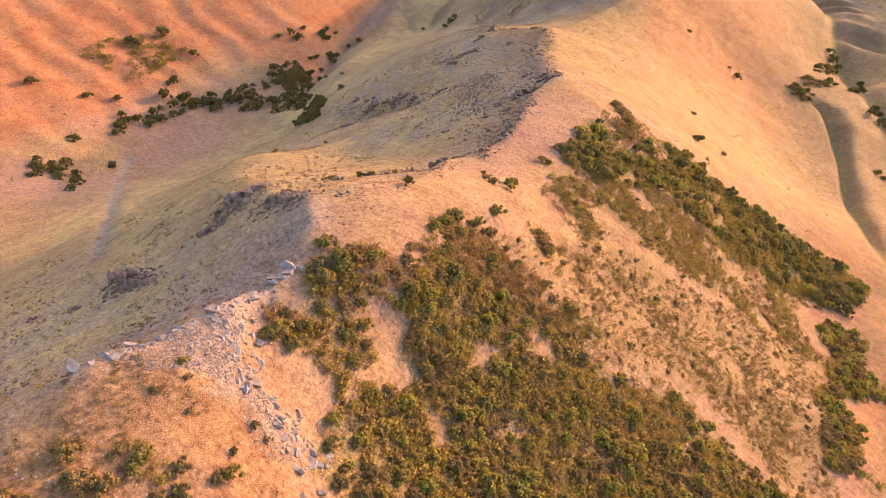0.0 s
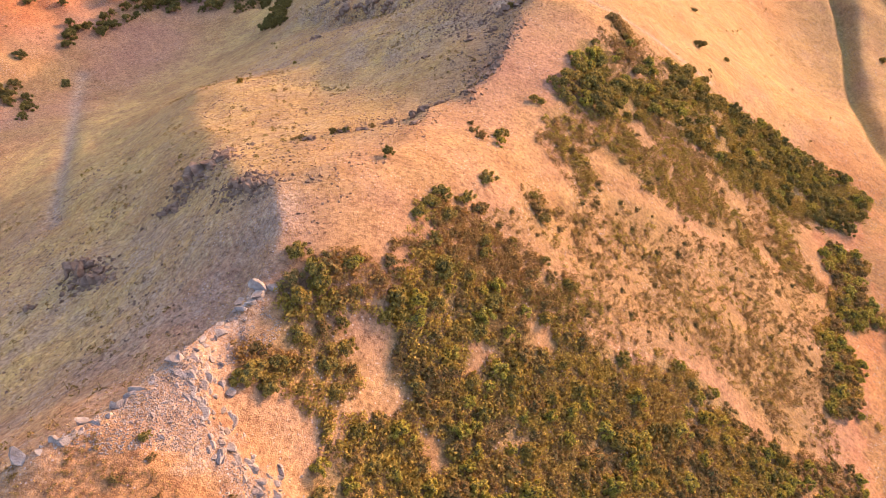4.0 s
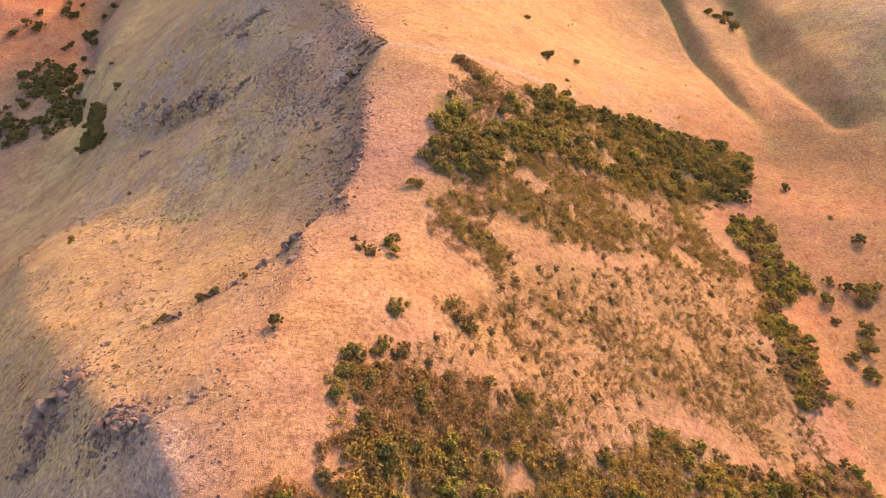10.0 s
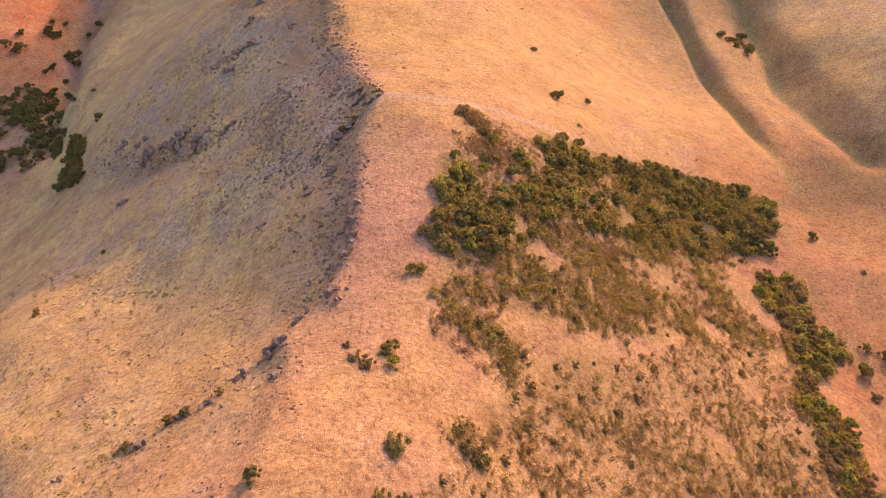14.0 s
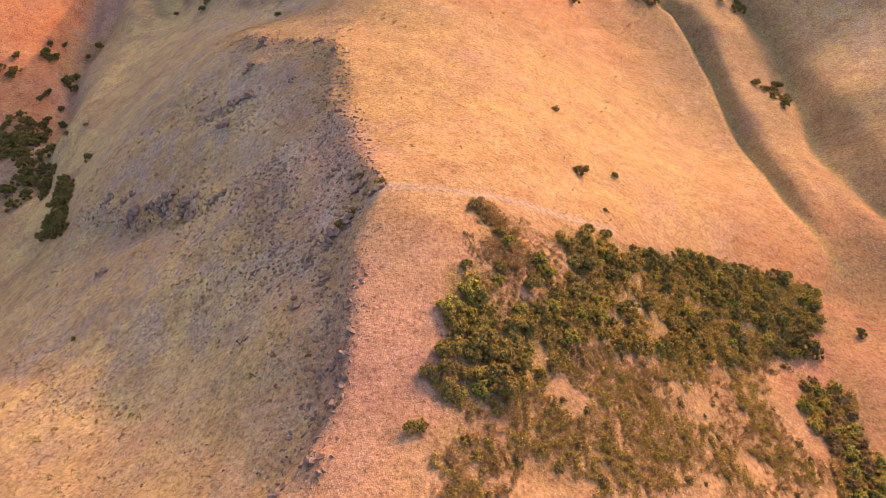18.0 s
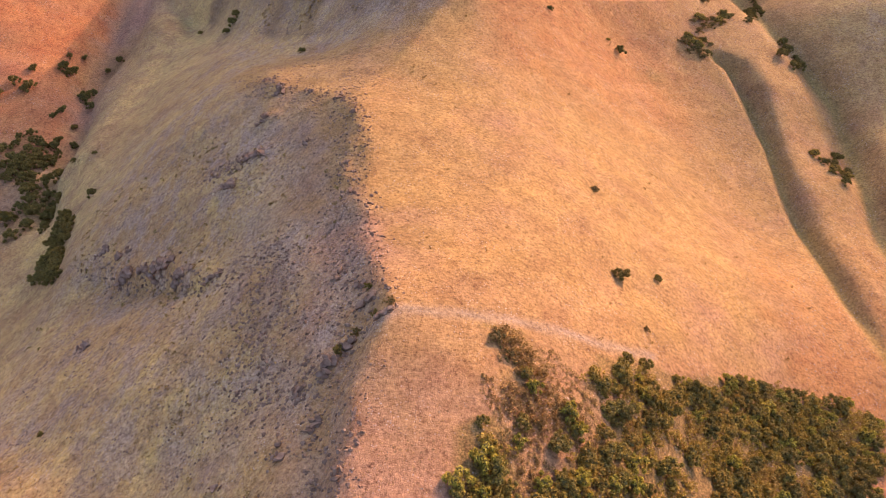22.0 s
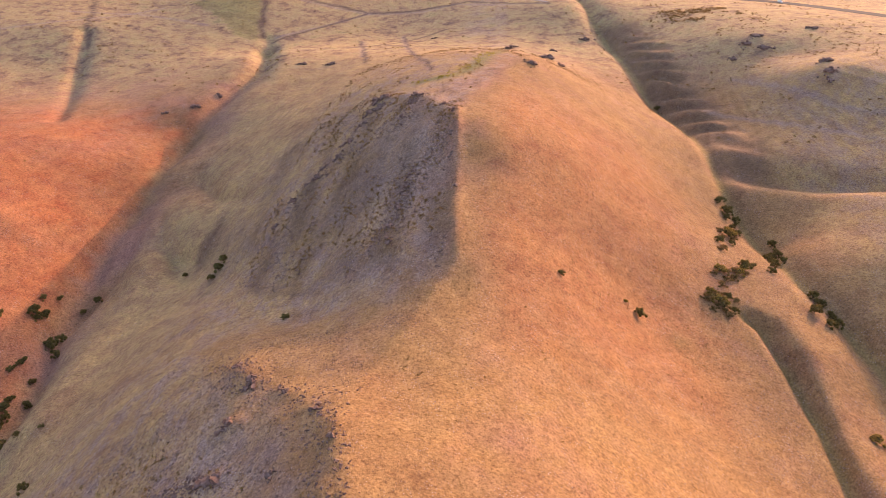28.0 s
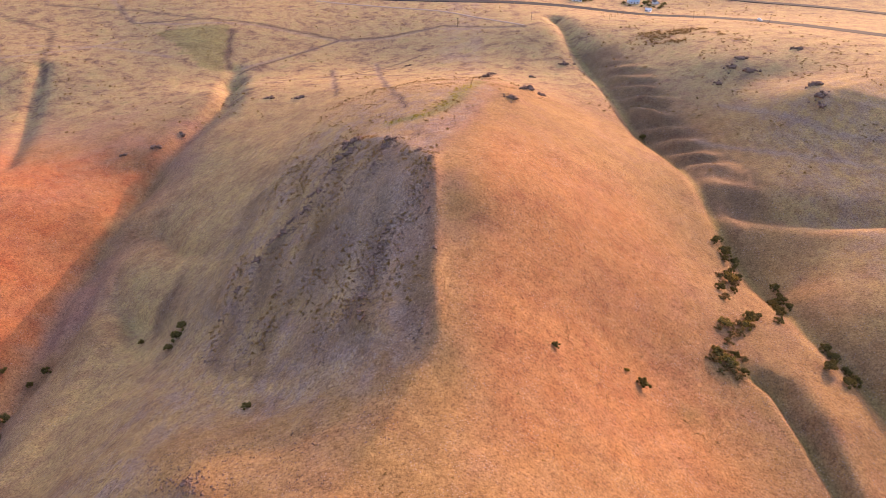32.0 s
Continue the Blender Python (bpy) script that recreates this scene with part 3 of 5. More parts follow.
CLEARINGS = ([(9, 117), (22, 132), (33, 142), (38, 138), (31, 127), (21, 113), (14, 100), (9, 104)], [(24, 103), (38, 110), (36, 100), (27, 96)], [(3, 128), (8, 142), (22, 140), (28, 133), (18, 118), (14, 100), (10, 99), (8, 117)], [(28, 100), (41, 105), (55, 98), (48, 90), (33, 90)])
DRY_GRASS = [(-2, 16), (15, 18), (29, 18), (45, 15), (62, 13), (52, 0), (36, 1), (20, 1), (5, 2)]
FRONT_SOIL = [(-45, -57), (-34, -46), (-20, -48), (-5, -62), (-10, -115), (-60, -115)]
LOWER_GROVE = [(-12, -14), (-12, -1), (-4, 7), (12, 7), (22, 9), (33, 12), (44, 20), (57, 20), (70, 17), (81, 15), (73, -2), (70, -16),
               (76, -34), (40, -64), (21, -53), (16, -51), (13, -47), (1, -53), (-4, -50), (-13, -46), (-14, -40), (-13, -33), (-9, -24)]
FOOT_BRUSH = [(79, 16), (96, 26), (99, 16), (107, 7), (105, -4), (94, 2), (86, 8), (78, 9), (73, -1), (80, -5), (92, -8), (84, -17), (70, -18), (69, -6)]
LOW_HEATH = [(18, -36), (34, -24), (52, -20), (66, -18), (70, -34), (40, -62), (22, -52)]
# outline of the far hill's shaded face; also bounds its heath and rubble
SHADED_HEATH_FACE = [(-16, 329), (-18, 380), (-20, 431), (-44, 487), (-79, 545), (-112, 528), (-142, 500), (-163, 460), (-174, 430), (-147, 394), (-110, 361), (-88, 346), (-62, 336), (-40, 326), (-27, 320)]
BARE_SPOTS = ([(-17, -13), (-12, -16), (-6, -24), (-7, -27), (-11, -27), (-16, -21)], [(0, -6), (5, -4), (4, -12), (1, -12)], [(9, 5), (14, 7), (15, 2), (11, 1)],
              [(-4, -24), (1, -25), (5, -29), (1, -31)], [(14, -31), (16, -31), (22, -37), (20, -38)], [(42, 23), (57, 21), (71, 18), (72, 22), (58, 27)],
              [(90, 122), (101, 124), (97, 108), (102, 97), (97, 97), (89, 110)])
RIM_BRUSH = [(-27, -23), (-30, -10), (-24, -8), (-12, -5), (-13, -12), (-20, -17), (-14, -21), (-16, -31), (-22, -33), (-25, -35), (-29, -32)]
MID_BRUSH = [(-17, 19), (-10, 22), (0, 21), (11, 21), (22, 17), (12, 7), (-2, 6), (-13, 1), (-12, 8)]
FRONT_BRUSH = [(-25, -62), (-22, -60), (-15, -63), (-13, -68), (-12, -74), (-17, -82), (-24, -80), (-26, -71)]
FRONT_PATCHES = ([(-12, -66), (-11, -63), (-7, -62), (-5, -65), (-8, -70), (-11, -70)], [(-36, -77), (-32, -78), (-27, -77), (-24, -80), (-26, -95), (-36, -90)])
ROCK_FACE = [(-41, -49), (-38, -42), (-36, -35), (-33, -18), (-31, -23), (-31, -32), (-28, -40), (-24, -41), (-19, -43), (-13, -47), (-13, -51), (-19, -50), (-22, -46), (-30, -47)]


def attribute(name, values):
    a = ground_mesh.attributes.new(name, "FLOAT", "POINT")
    a.data.foreach_set("value", np.clip(values, 0, 1).astype(np.float32).ravel())


wob = fbm(GX, GY, 9, 3, 31)
wx, wy = GX + 2.5 * wob, GY + 2.5 * fbm(GX, GY, 9, 3, 37)
brush = np.zeros(GX.shape)
bare = np.zeros(GX.shape, bool)
for zone in BARE_SPOTS:
    bare |= inside(GX + 0.5 * wob, GY + 0.5 * wob, zone)
for zone, amount in ((UPPER_GROVE, 0.95), (UPPER_BRUSH, 0.5), (CREST_BRUSH, 0.7), (EAST_HEM, 0.8), (SPARSE_SLOPE, 0.45), (FRONT_SOIL, 0.2), ([(106, -60), (102, 40), (118, 88), (112, 128), (126, 160), (150, 200), (190, 200), (190, -60)], 0.5),
                     (LOWER_GROVE, 0.95), (RIM_BRUSH, 0.55), (MID_BRUSH, 0.7), (FOOT_BRUSH, 0.7), (FRONT_BRUSH, 0.35), *((z_, 0.55) for z_ in THICK_SCRUB)):
    brush = np.maximum(brush, amount * inside(wx, wy, zone))
soft = (fbm(GX, GY, 13, 4, 131) + 0.7) / 1.4
for zone in CLEARINGS:
    brush = np.where(inside(wx, wy, zone), np.minimum(brush, 0.55), brush)
attribute("brush", np.where(bare, 0.12, 1) * brush * np.where(brush < 0.75, np.clip(0.45 + soft, 0, 1.2), 1))
dw = to_line(GX, GY, WEST_GULLY)
attribute("red", np.maximum(step(GY, 295, 345), step(-GX, 275, 305) + (GX > -100)) * np.where(dw[1] > 0, step(dw[0] + 3 * wob, 0, 10), step(-GX - np.interp(GY, [60, 120, 200, 262], [305, 302, 292, 246]), 0, 10) * (GY < 262)) * step(GY, 60, 130) * step(690 - GY + 25 * wob, 0, 120) * (0.85 + 0.22 * fbm(GX, GY, 24, 4, 47)) + 0.4 * inside(wx, wy, FRONT_SOIL) + 0.5 * step(GX + 6 * wob, 88, 108) * step(250 - GY + 20 * wob, 0, 90) * step(195 - GX, 0, 25) + 0.48 * step(GY + 14 * wob, 270, 330) * step(560 - GY, 0, 100) * step(GX, -15, 10) * step(130 - GX, 0, 60))
dc = to_line(GX, GY, CREST)[0]
crest_x = side_of(GY)
spur = to_line(GX, GY, SADDLE_SPUR)
lit_saddle = step(-GX, 0, 30) * np.where(spur[1] > 0, 1, step(24 - spur[0] + 8 * wob, 0, 24)) * step(GY + 8 * wob, 172, 200) * step(335 - GY + 10 * wob, 0, 30) * step(150 + GX, 0, 50)
# stone, olive and shade tones fade out where the ground is sunlit here
plain_side = 1 - 0.85 * lit_saddle
# painted sunlight: warmer ground on the slopes and patches that the sun reaches
attribute("sun_amber", 0.9 * lit_saddle + (step(GY + 10 * wob, 140, 175) * step(GX - crest_x, -4, 4) * step(760 - GY, 0, 120) + 0.8 * step(crest_x - GX, 2, 10) * step(105 - (crest_x - GX), 0, 40) * step(GY, -10, 20) * step(135 - GY + 8 * wob, 0, 30)) * (0.8 + 0.3 * wob))
eg = to_line(GX, GY, EAST_GULLY)
# stony grey with shade painted in, on the shaded west side and east hill
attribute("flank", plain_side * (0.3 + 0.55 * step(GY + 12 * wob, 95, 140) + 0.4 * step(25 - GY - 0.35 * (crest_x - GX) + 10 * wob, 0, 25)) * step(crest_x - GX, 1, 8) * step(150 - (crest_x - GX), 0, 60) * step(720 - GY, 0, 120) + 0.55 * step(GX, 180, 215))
# brown soil and heath tone with shade painted in: far face, gully bank, flank
attribute("bank_shade", plain_side * (0.85 * np.where(eg[1] < 0, step(eg[0], 0, 4) * step(46 - eg[0] + 6 * wob, 0, 16), 0) * step(GY, 480, 560) * step(900 - GY, 0, 40)
          + (0.26 + 0.26 * step(GX, -150, -85) + 0.5 * fbm(GX * 2.4, GY * 0.5, 26, 5, 133)) * inside(GX + 5 * wob, GY + 5 * wob, SHADED_HEATH_FACE)
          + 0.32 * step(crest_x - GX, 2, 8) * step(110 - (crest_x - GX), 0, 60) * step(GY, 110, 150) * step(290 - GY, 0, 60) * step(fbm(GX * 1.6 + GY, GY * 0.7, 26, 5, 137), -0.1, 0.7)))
attribute("plain", step(GY + 20 * wob + 0.12 * np.abs(GX), 660, 820))
attribute("olive", plain_side * 0.9 * step(crest_x - GX, 5, 40) * step(230 + GX, 0, 40) + 0.8 * step(GX, 170, 200))
rim_d = to_line(GX, GY, RIM)[0]
attribute("scree", 0.95 * inside(wx, wy, ROCK_FACE) + 0.6 * np.exp(-rim_d / 4) + plain_side * (0.15 + 0.4 * step(GY, 95, 140)) * step(crest_x - GX, 2, 12) * step(75 - (crest_x - GX), 0, 40) * step(fbm(GX, GY, 16, 3, 41), -0.3, 0.2)
          + 0.3 * step(-GY, -40, 0) * step(fbm(GX, GY, 12, 2, 43), 0, 0.6))
dg = np.minimum(to_line(GX, GY, SPUR_GULLY)[0], to_line(GX, GY, EAST_GULLY)[0])
attribute("green", 0.5 * inside(wx, wy, [(-375, 948), (-320, 902), (-295, 863), (-265, 853), (-285, 943), (-290, 972)]) + 0.4 * np.exp(-(dg / 2.6) ** 2) + 0.8 * np.exp(-(to_line(GX, GY, [(-50, 535), (-30, 533), (-17, 557), (-5, 620), (1, 691)])[0] / 6) ** 2)
          + 0.3 * np.exp(-(np.hypot(GX - 82, GY - 345) / 6) ** 2))
track = 0.9 * np.exp(-(to_line(GX, GY, TRAIL)[0] / 1.2) ** 2) + 0.85 * np.exp(-(to_line(GX + wob, GY, WEST_STREAM)[0] / 2.6) ** 2)
for line in ([(-485, 1090), (-418, 994), (-343, 971), (-265, 979), (-161, 959), (-97, 970), (-58, 992), (52, 950)],
             [(-161, 959), (-203, 909), (-247, 865)], [(-129, 747), (-151, 862)], [(-110, 891), (-83, 749), (-47, 562)],
             [(-500, 900), (-420, 905), (-330, 880)], [(-560, 820), (-470, 870), (-400, 930)], [(160, 640), (200, 600), (260, 560)], [(190, 690), (240, 610), (300, 575)]):
    track = track + 0.7 * np.exp(-(to_line(GX, GY, line)[0] / 2.6) ** 2)
attribute("track", track)
trod = np.zeros(GX.shape)
for line, wide_ in (([(-462, 1061), (-440, 1020), (-412, 989), (-330, 990), (-261, 984), (-210, 975), (-160, 962), (-114, 972), (-42, 998), (52, 950)], 2.6),
                    ([(-263, 863), (-275, 910), (-284, 956)], 3.5), ([(-153, 864), (-135, 790), (-120, 715)], 2.0), ([(-108, 888), (-85, 760), (-47, 566)], 1.8),
                    ([(-600, 1010), (-500, 960), (-434, 807)], 2.4), ([(-160, 962), (-205, 905), (-250, 850)], 1.8), ([(-330, 990), (-420, 1040), (-560, 1060)], 2.0),
                    ([(-120, 840), (-60, 800), (-15, 765)], 1.6), ([(-200, 800), (-140, 830), (-60, 905)], 1.6)):
    trod = np.maximum(trod, 0.95 * np.exp(-(to_line(GX + 2 * wob, GY + 2 * wob, line)[0] / wide_) ** 2))
attribute("path", trod)


# ---- plants and stones ----
def part(name, me, parent, label=""):
    ob = new(name, me)
    ob.parent = parent
    return tagged(ob, label) if label else ob


def leaf_cloud(rng, lobes, leaves, size):
    """Small bent leaf sprays over the skin of several lobes: (centre, radii)."""
    lobe = rng.integers(0, len(lobes), leaves)
    cen = np.array([q[0] for q in lobes])[lobe]
    rad = np.array([q[1] for q in lobes])[lobe]
    way = rng.normal(size=(leaves, 3))
    way[:, 2] = np.abs(way[:, 2]) * 1.1 - 0.35
    way /= np.linalg.norm(way, axis=1)[:, None]
    p = cen + way * rad * rng.uniform(0.72, 1.06, (leaves, 1))
    n = way + rng.normal(scale=0.55, size=(leaves, 3))
    n /= np.linalg.norm(n, axis=1)[:, None]
    a = np.cross(n, rng.normal(size=(leaves, 3)))
    a /= np.linalg.norm(a, axis=1)[:, None]
    b = np.cross(n, a)
    s = size * rng.uniform(0.6, 1.4, (leaves, 1))
    v = np.stack([p - a * s - n * 0.25 * s, p - b * s * 0.6, p + a * s - n * 0.25 * s, p + b * s * 0.6], 1).reshape(-1, 3)
    return v, np.arange(leaves * 4).reshape(-1, 4)


def stems(rng, count_, reach, top, thick):
    """Tapered, leaning stems from one base, three-sided."""
    vs, fs = [], []
    for k in range(count_):
        ang = k * 2 * math.pi / count_ + rng.uniform(-0.4, 0.4)
        end = np.array([math.cos(ang) * reach, math.sin(ang) * reach, top * rng.uniform(0.75, 1.0)])
        mids = [np.array([0, 0, -0.6]), end * np.array([0.3, 0.3, 0.45]), end]
        for m_, t_ in zip(mids, (thick, thick * 0.7, thick * 0.15)):
            for c in range(4):
                q = c * math.pi / 2
                vs.append(m_ + np.array([math.cos(q) * t_, math.sin(q) * t_, 0]))
        o = k * 12
        for r in (0, 4):
            for c in range(4):
                fs.append([o + r + c, o + r + (c + 1) % 4, o + r + 4 + (c + 1) % 4, o + r + 4 + c])
    return np.array(vs), np.array(fs)


def heart(rng, lobes, around=6):
    """The dense inner mass of twigs and leaves of each lobe, coloured dark for the shade inside: an uneven quad shell.
    """
    vs, fs = [], []
    for k, (c, r) in enumerate(lobes):
        for j in range(5):
            lat = -0.9 + j * 0.56
            for i in range(around):
                q = i * 2 * math.pi / around
                w = rng.uniform(0.62, 0.84)
                vs.append((c[0] + r[0] * w * math.cos(q) * math.cos(lat), c[1] + r[1] * w * math.sin(q) * math.cos(lat), max(0.02, c[2] + r[2] * w * math.sin(lat))))
        o = k * 5 * around
        for j in range(4):
            for i in range(around):
                fs.append([o + j * around + i, o + j * around + (i + 1) % around, o + (j + 1) * around + (i + 1) % around, o + (j + 1) * around + i])
        fs += [[o + 4 * around + a, o + 4 * around + a + 1, o + 4 * around + a + 2, o + 4 * around + (a + 3) % around] for a in (0, 3)]
    return np.array(vs), np.array(fs)


def plant_kind(name, mat, seed, lobes_n, width, tall, leaves, size, label, category="shrub"):
    """One plant about 1 m in half-width times width; origin at its foot."""
    rng = np.random.default_rng(seed)
    lobes = [((0, 0, tall * 0.5), (width * 0.6, width * 0.5, tall * 0.42))]
    lean = rng.uniform(0, 2 * math.pi)
    for k in range(lobes_n * 2 + 2):
        q = k * 2.4 + rng.uniform(-0.5, 0.5)
        r = width * 0.95 * math.sqrt((k + 0.5) / (lobes_n * 2 + 2)) * rng.uniform(0.8, 1.1) * (1 + 0.28 * math.cos(q - lean))
        s = rng.uniform(0.17, 0.34)
        up = tall * (0.78 - 0.5 * (r / width) ** 1.6) * rng.uniform(0.75, 1.15)
        lobes.append(((math.cos(q) * r, math.sin(q) * r, max(up, tall * 0.16)), (width * s, width * s, tall * s * 0.95)))
    root = tagged(new(name), label, category)
    v, f = stems(rng, 4, width * 0.45, tall * 0.7, 0.09 * width ** 0.5)
    part("trunk", mesh_from("trunk", v, f, BARK), root)
    v, f = leaf_cloud(rng, lobes, leaves, size)
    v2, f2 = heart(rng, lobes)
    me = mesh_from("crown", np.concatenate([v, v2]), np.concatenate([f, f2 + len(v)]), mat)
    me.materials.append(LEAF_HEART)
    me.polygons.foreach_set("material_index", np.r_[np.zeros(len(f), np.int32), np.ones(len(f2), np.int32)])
    part("crown", me, root)
    return root


OLIVE = [plant_kind("shrub", LEAF_OLIVE, s, 5 + s % 3, 2.0, 2.2, 760, 0.195, "olive-green evergreen shrub on the dry slope") for s in (1, 2, 3, 4)]
DARK = [plant_kind("tree", LEAF_DARK, s, 6, 2.3, 2.8, 760, 0.22, "dark green small tree with a dense crown", "tree") for s in (11, 12, 13)]
BRIGHT = [plant_kind("bush", LEAF_BRIGHT, s, 5, 1.8, 2.1, 720, 0.18, "bright fresh-green bush among dry grass") for s in (21, 22)]
DRY = [plant_kind("dry_shrub", LEAF_DRY, s, 5, 1.9, 1.5, 600, 0.17, "rust-brown half-dry shrub on pale soil") for s in (31, 32, 33)]
HEATH = [plant_kind("heath_shrub", LEAF_HEATH, s, 4, 1.9, 1.3, 520, 0.17, "low olive-brown heath shrub on the pale slope") for s in (41, 42, 43)]
KINDS = {"heath": HEATH, "olive": OLIVE, "dark": DARK, "bright": BRIGHT, "dry": DRY}
used = {}
rnd = random.Random(5)


def ground_z(x, y):
    return float(lie(np.array([x]), np.array([y]))[0])


def plant(kind, x, y, size, group=""):
    """Place the next plant of a kind with its foot on the ground; size: crown width in metres."""
    kinds = KINDS[kind]
    k = used.get(kind, 0)
    used[kind] = k + 1
    src = kinds[k % len(kinds)]
    s = size / (2.1 * (2.3 if kind == "dark" else 2.0))
    m = pose(x, y, ground_z(x, y) - 0.05, 0, 0, rnd.uniform(0, 360)) @ Matrix.Diagonal((s * rnd.uniform(0.85, 1.25), s * rnd.uniform(0.8, 1.05), s * rnd.uniform(0.75, 1.2), 1))
    if k < len(kinds):
        ob = src
    else:
        ob = copy_thing(src, m)
    ob.matrix_basis = m
    if group:
        ob["group"] = group
    return ob


def fill(zone, gap, seed):
    """Uneven points over a plan outline, about gap metres apart."""
    r = np.random.default_rng(seed)
    p = np.array(zone, float)
    lo, hi = p.min(0), p.max(0)
    out = []
    tries = r.uniform(lo, hi, (int(12 * (hi - lo).prod() / gap ** 2), 2))
    ok = inside(tries[:, 0], tries[:, 1], zone)
    for q in tries[ok]:
        if all((q[0] - w[0]) ** 2 + (q[1] - w[1]) ** 2 > gap * gap for w in out[-400:]):
            out.append(q)
    return out


# shrubs and trees that stand alone
for x, y, s, k in ((-35, -66, 4.3, "heath"), (-30.2, -63, 3.1, "heath"), (-28, -62, 3.5, "olive"), (-31.5, -69, 5.2, "heath"), (-28.7, -68, 5.0, "heath"), (-27.7, -64, 3.1, "olive"),
                   (-23.3, -61, 3.9, "heath"), (-21.5, -63.7, 3.8, "heath"), (-19.6, -59.4, 2.4, "dry"), (-18.4, -58, 2.8, "olive"), (-22.5, -69, 5.0, "heath"), (-18.6, -67.3, 4.7, "heath"),
                   (-17, -63.7, 4.4, "olive"), (-18.3, -71.2, 4.5, "heath"), (-14, -70.5, 4.7, "heath"), (-10.4, -65.2, 4.5, "olive"), (-7.3, -64.8, 4.5, "heath"), (-6.5, -68, 4.4, "heath"),
                   (-9.5, -69.4, 3.8, "olive"), (-34, -73.5, 4.2, "heath"), (-36.6, -74.4, 3.5, "heath"), (-33.2, -77, 4.5, "olive"), (-28.8, -76, 4.4, "heath"), (-31, -80.4, 4.5, "heath"),
                   (-24.4, -73.6, 3.7, "olive"), (7.4, -51.5, 4.0, "dry"), (-27, -70.5, 3.0, "dry"), (-15.8, -60.8, 3.1, "heath"), (-23, -66, 3.4, "heath"), (-32, -48, 1.8, "olive"), (-30, -50, 1.4, "dry"), (-32, -54, 1.6, "dry"), (-27, -54, 1.4, "dry"),
                   (-20, -50, 2.0, "dry"), (-18, -50.5, 1.8, "dry"), (-20, -55, 1.8, "dry"), 
                   (-6, -55, 1.6, "olive"), (2.5, -54.2, 5.0, "olive"), (0.2, -62, 2.9, "olive"), (134, 88, 6.5, "olive"), (139, 90, 5, "olive"), (128, 72, 6, "olive"), (124, 64, 5.5, "olive"), (119, 54, 5, "olive"),
                   (132, 84, 5, "dry"), (-13.5, 50, 3.4, "dry"), (-16, 51.5, 3.0, "dry"), (-17.5, 55, 2.2, "dry"), (-10, 54.5, 3.6, "olive"), (-9, 51, 3.6, "bright"), (-7.7, 32.3, 4.6, "olive"), (-15, 16, 4.4, "olive"), (-16, 11, 4.2, "olive"), (-14.2, 20, 4.4, "olive"), (-9.5, 22.7, 3.8, "olive"), (-6, 23, 3.4, "dry"), (2.3, 37.8, 3.2, "olive"), (4, 34.6, 4.6, "dry"), (6, 33, 3.6, "olive"), (-21, -7, 3.4, "bright"),
                   (-16, -3, 4.4, "dry"), (-26, -12, 5.2, "olive"), (-13, 3, 3.0, "dry"), (-11, 7, 3.4, "olive"), 
                   (-6.4, 76.7, 2.9, "olive"), (-4.2, 77.3, 2.8, "olive"), (-3, 89, 4.2, "olive"), (14.6, 129, 4.6, "bright"), (22, 126, 5.4, "bright"), (24, 122.5, 4.8, "bright"), (5.7, 113.6, 5.0, "olive"), (11.7, 116, 3.8, "bright"), (16, 109, 5.0, "bright"), (20.4, 110, 5.8, "olive"), (25.8, 116, 5.4, "olive"), (36, 142, 6.5, "olive"), (42, 139, 5.3, "olive"), (48, 139.5, 6.3, "olive"), (57, 146, 6.4, "dark"), (62, 147, 6.4, "dark"), (7, 140, 4.6, "dry"), (10, 136, 4.4, "dry"), (13, 132, 4.0, "olive"), (42, 180, 5.6, "dark"),
                   (54, 185, 3.0, "olive"), (46, 161, 2.4, "dry"), (39, 224, 4.0, "dry"), (-28, 26, 3.0, "dark"), (131, 144, 4.2, "dark"),
                   (139, 124, 2.5, "dry"), (125, 93, 4.5, "olive"), (120, 84, 5.5, "olive"), (119, 75, 4.5, "dry"), (144, 112, 4.5, "dark"),
                   (117, 60, 5, "olive"), (130, 90, 4, "dark"), (-109, 96, 3.0, "olive"), (-105, 128, 2.2, "olive"), (-48, 42, 2.6, "dark"),
                   (-54, 37, 3.6, "dry"), (-45, 43, 2.4, "dark"), (-40, 47, 2.2, "dry"), (65, 353, 6.0, "dark"), (59, 357, 2.6, "olive"),
                   (28, 347, 3.6, "dark"), (152, 307, 6.0, "olive"), (164, 309, 6.5, "dark"), (159, 287, 5.0, "dark"), (157, 296, 6.0, "olive"), (160, 303, 6.0, "dark"), (166, 300, 5.0, "dark"), (162, 293, 6.0, "olive"), (155, 302, 5.0, "dark"),
                   (-16, 144, 3.2, "dry"), (-19, 142, 2.4, "dark"), (-26, 134, 3.0, "dark"), (-23, 139, 2.6, "dry"), (-22, 151, 2.2, "dark"),
                   (115, 407, 7.0, "olive"), (125, 409, 7.0, "olive"), (108, 381, 8.0, "olive"), (105, 386, 6.0, "olive"), (133, 455, 9.0, "olive"),
                   (141, 487, 6.0, "dark"), (138, 497, 6.0, "dark"), (156, 446, 7.0, "dark"), (153, 436, 6.0, "dark"), (161, 396, 6.0, "dark"),
                   (165, 386, 5.0, "dark"), (113, 385, 5.0, "dark"), (129, 414, 6.0, "olive"), (-144, 403, 7.0, "dark"), (-143, 409, 6.0, "dark"),
                   (-146, 397, 5.0, "dark"), (-171, 417, 4.0, "dark"), (-82, 325, 4.0, "dark"), (131, 669, 7.0, "dark")):
    plant(k, x, y, s, "shrubs standing alone on the slope")

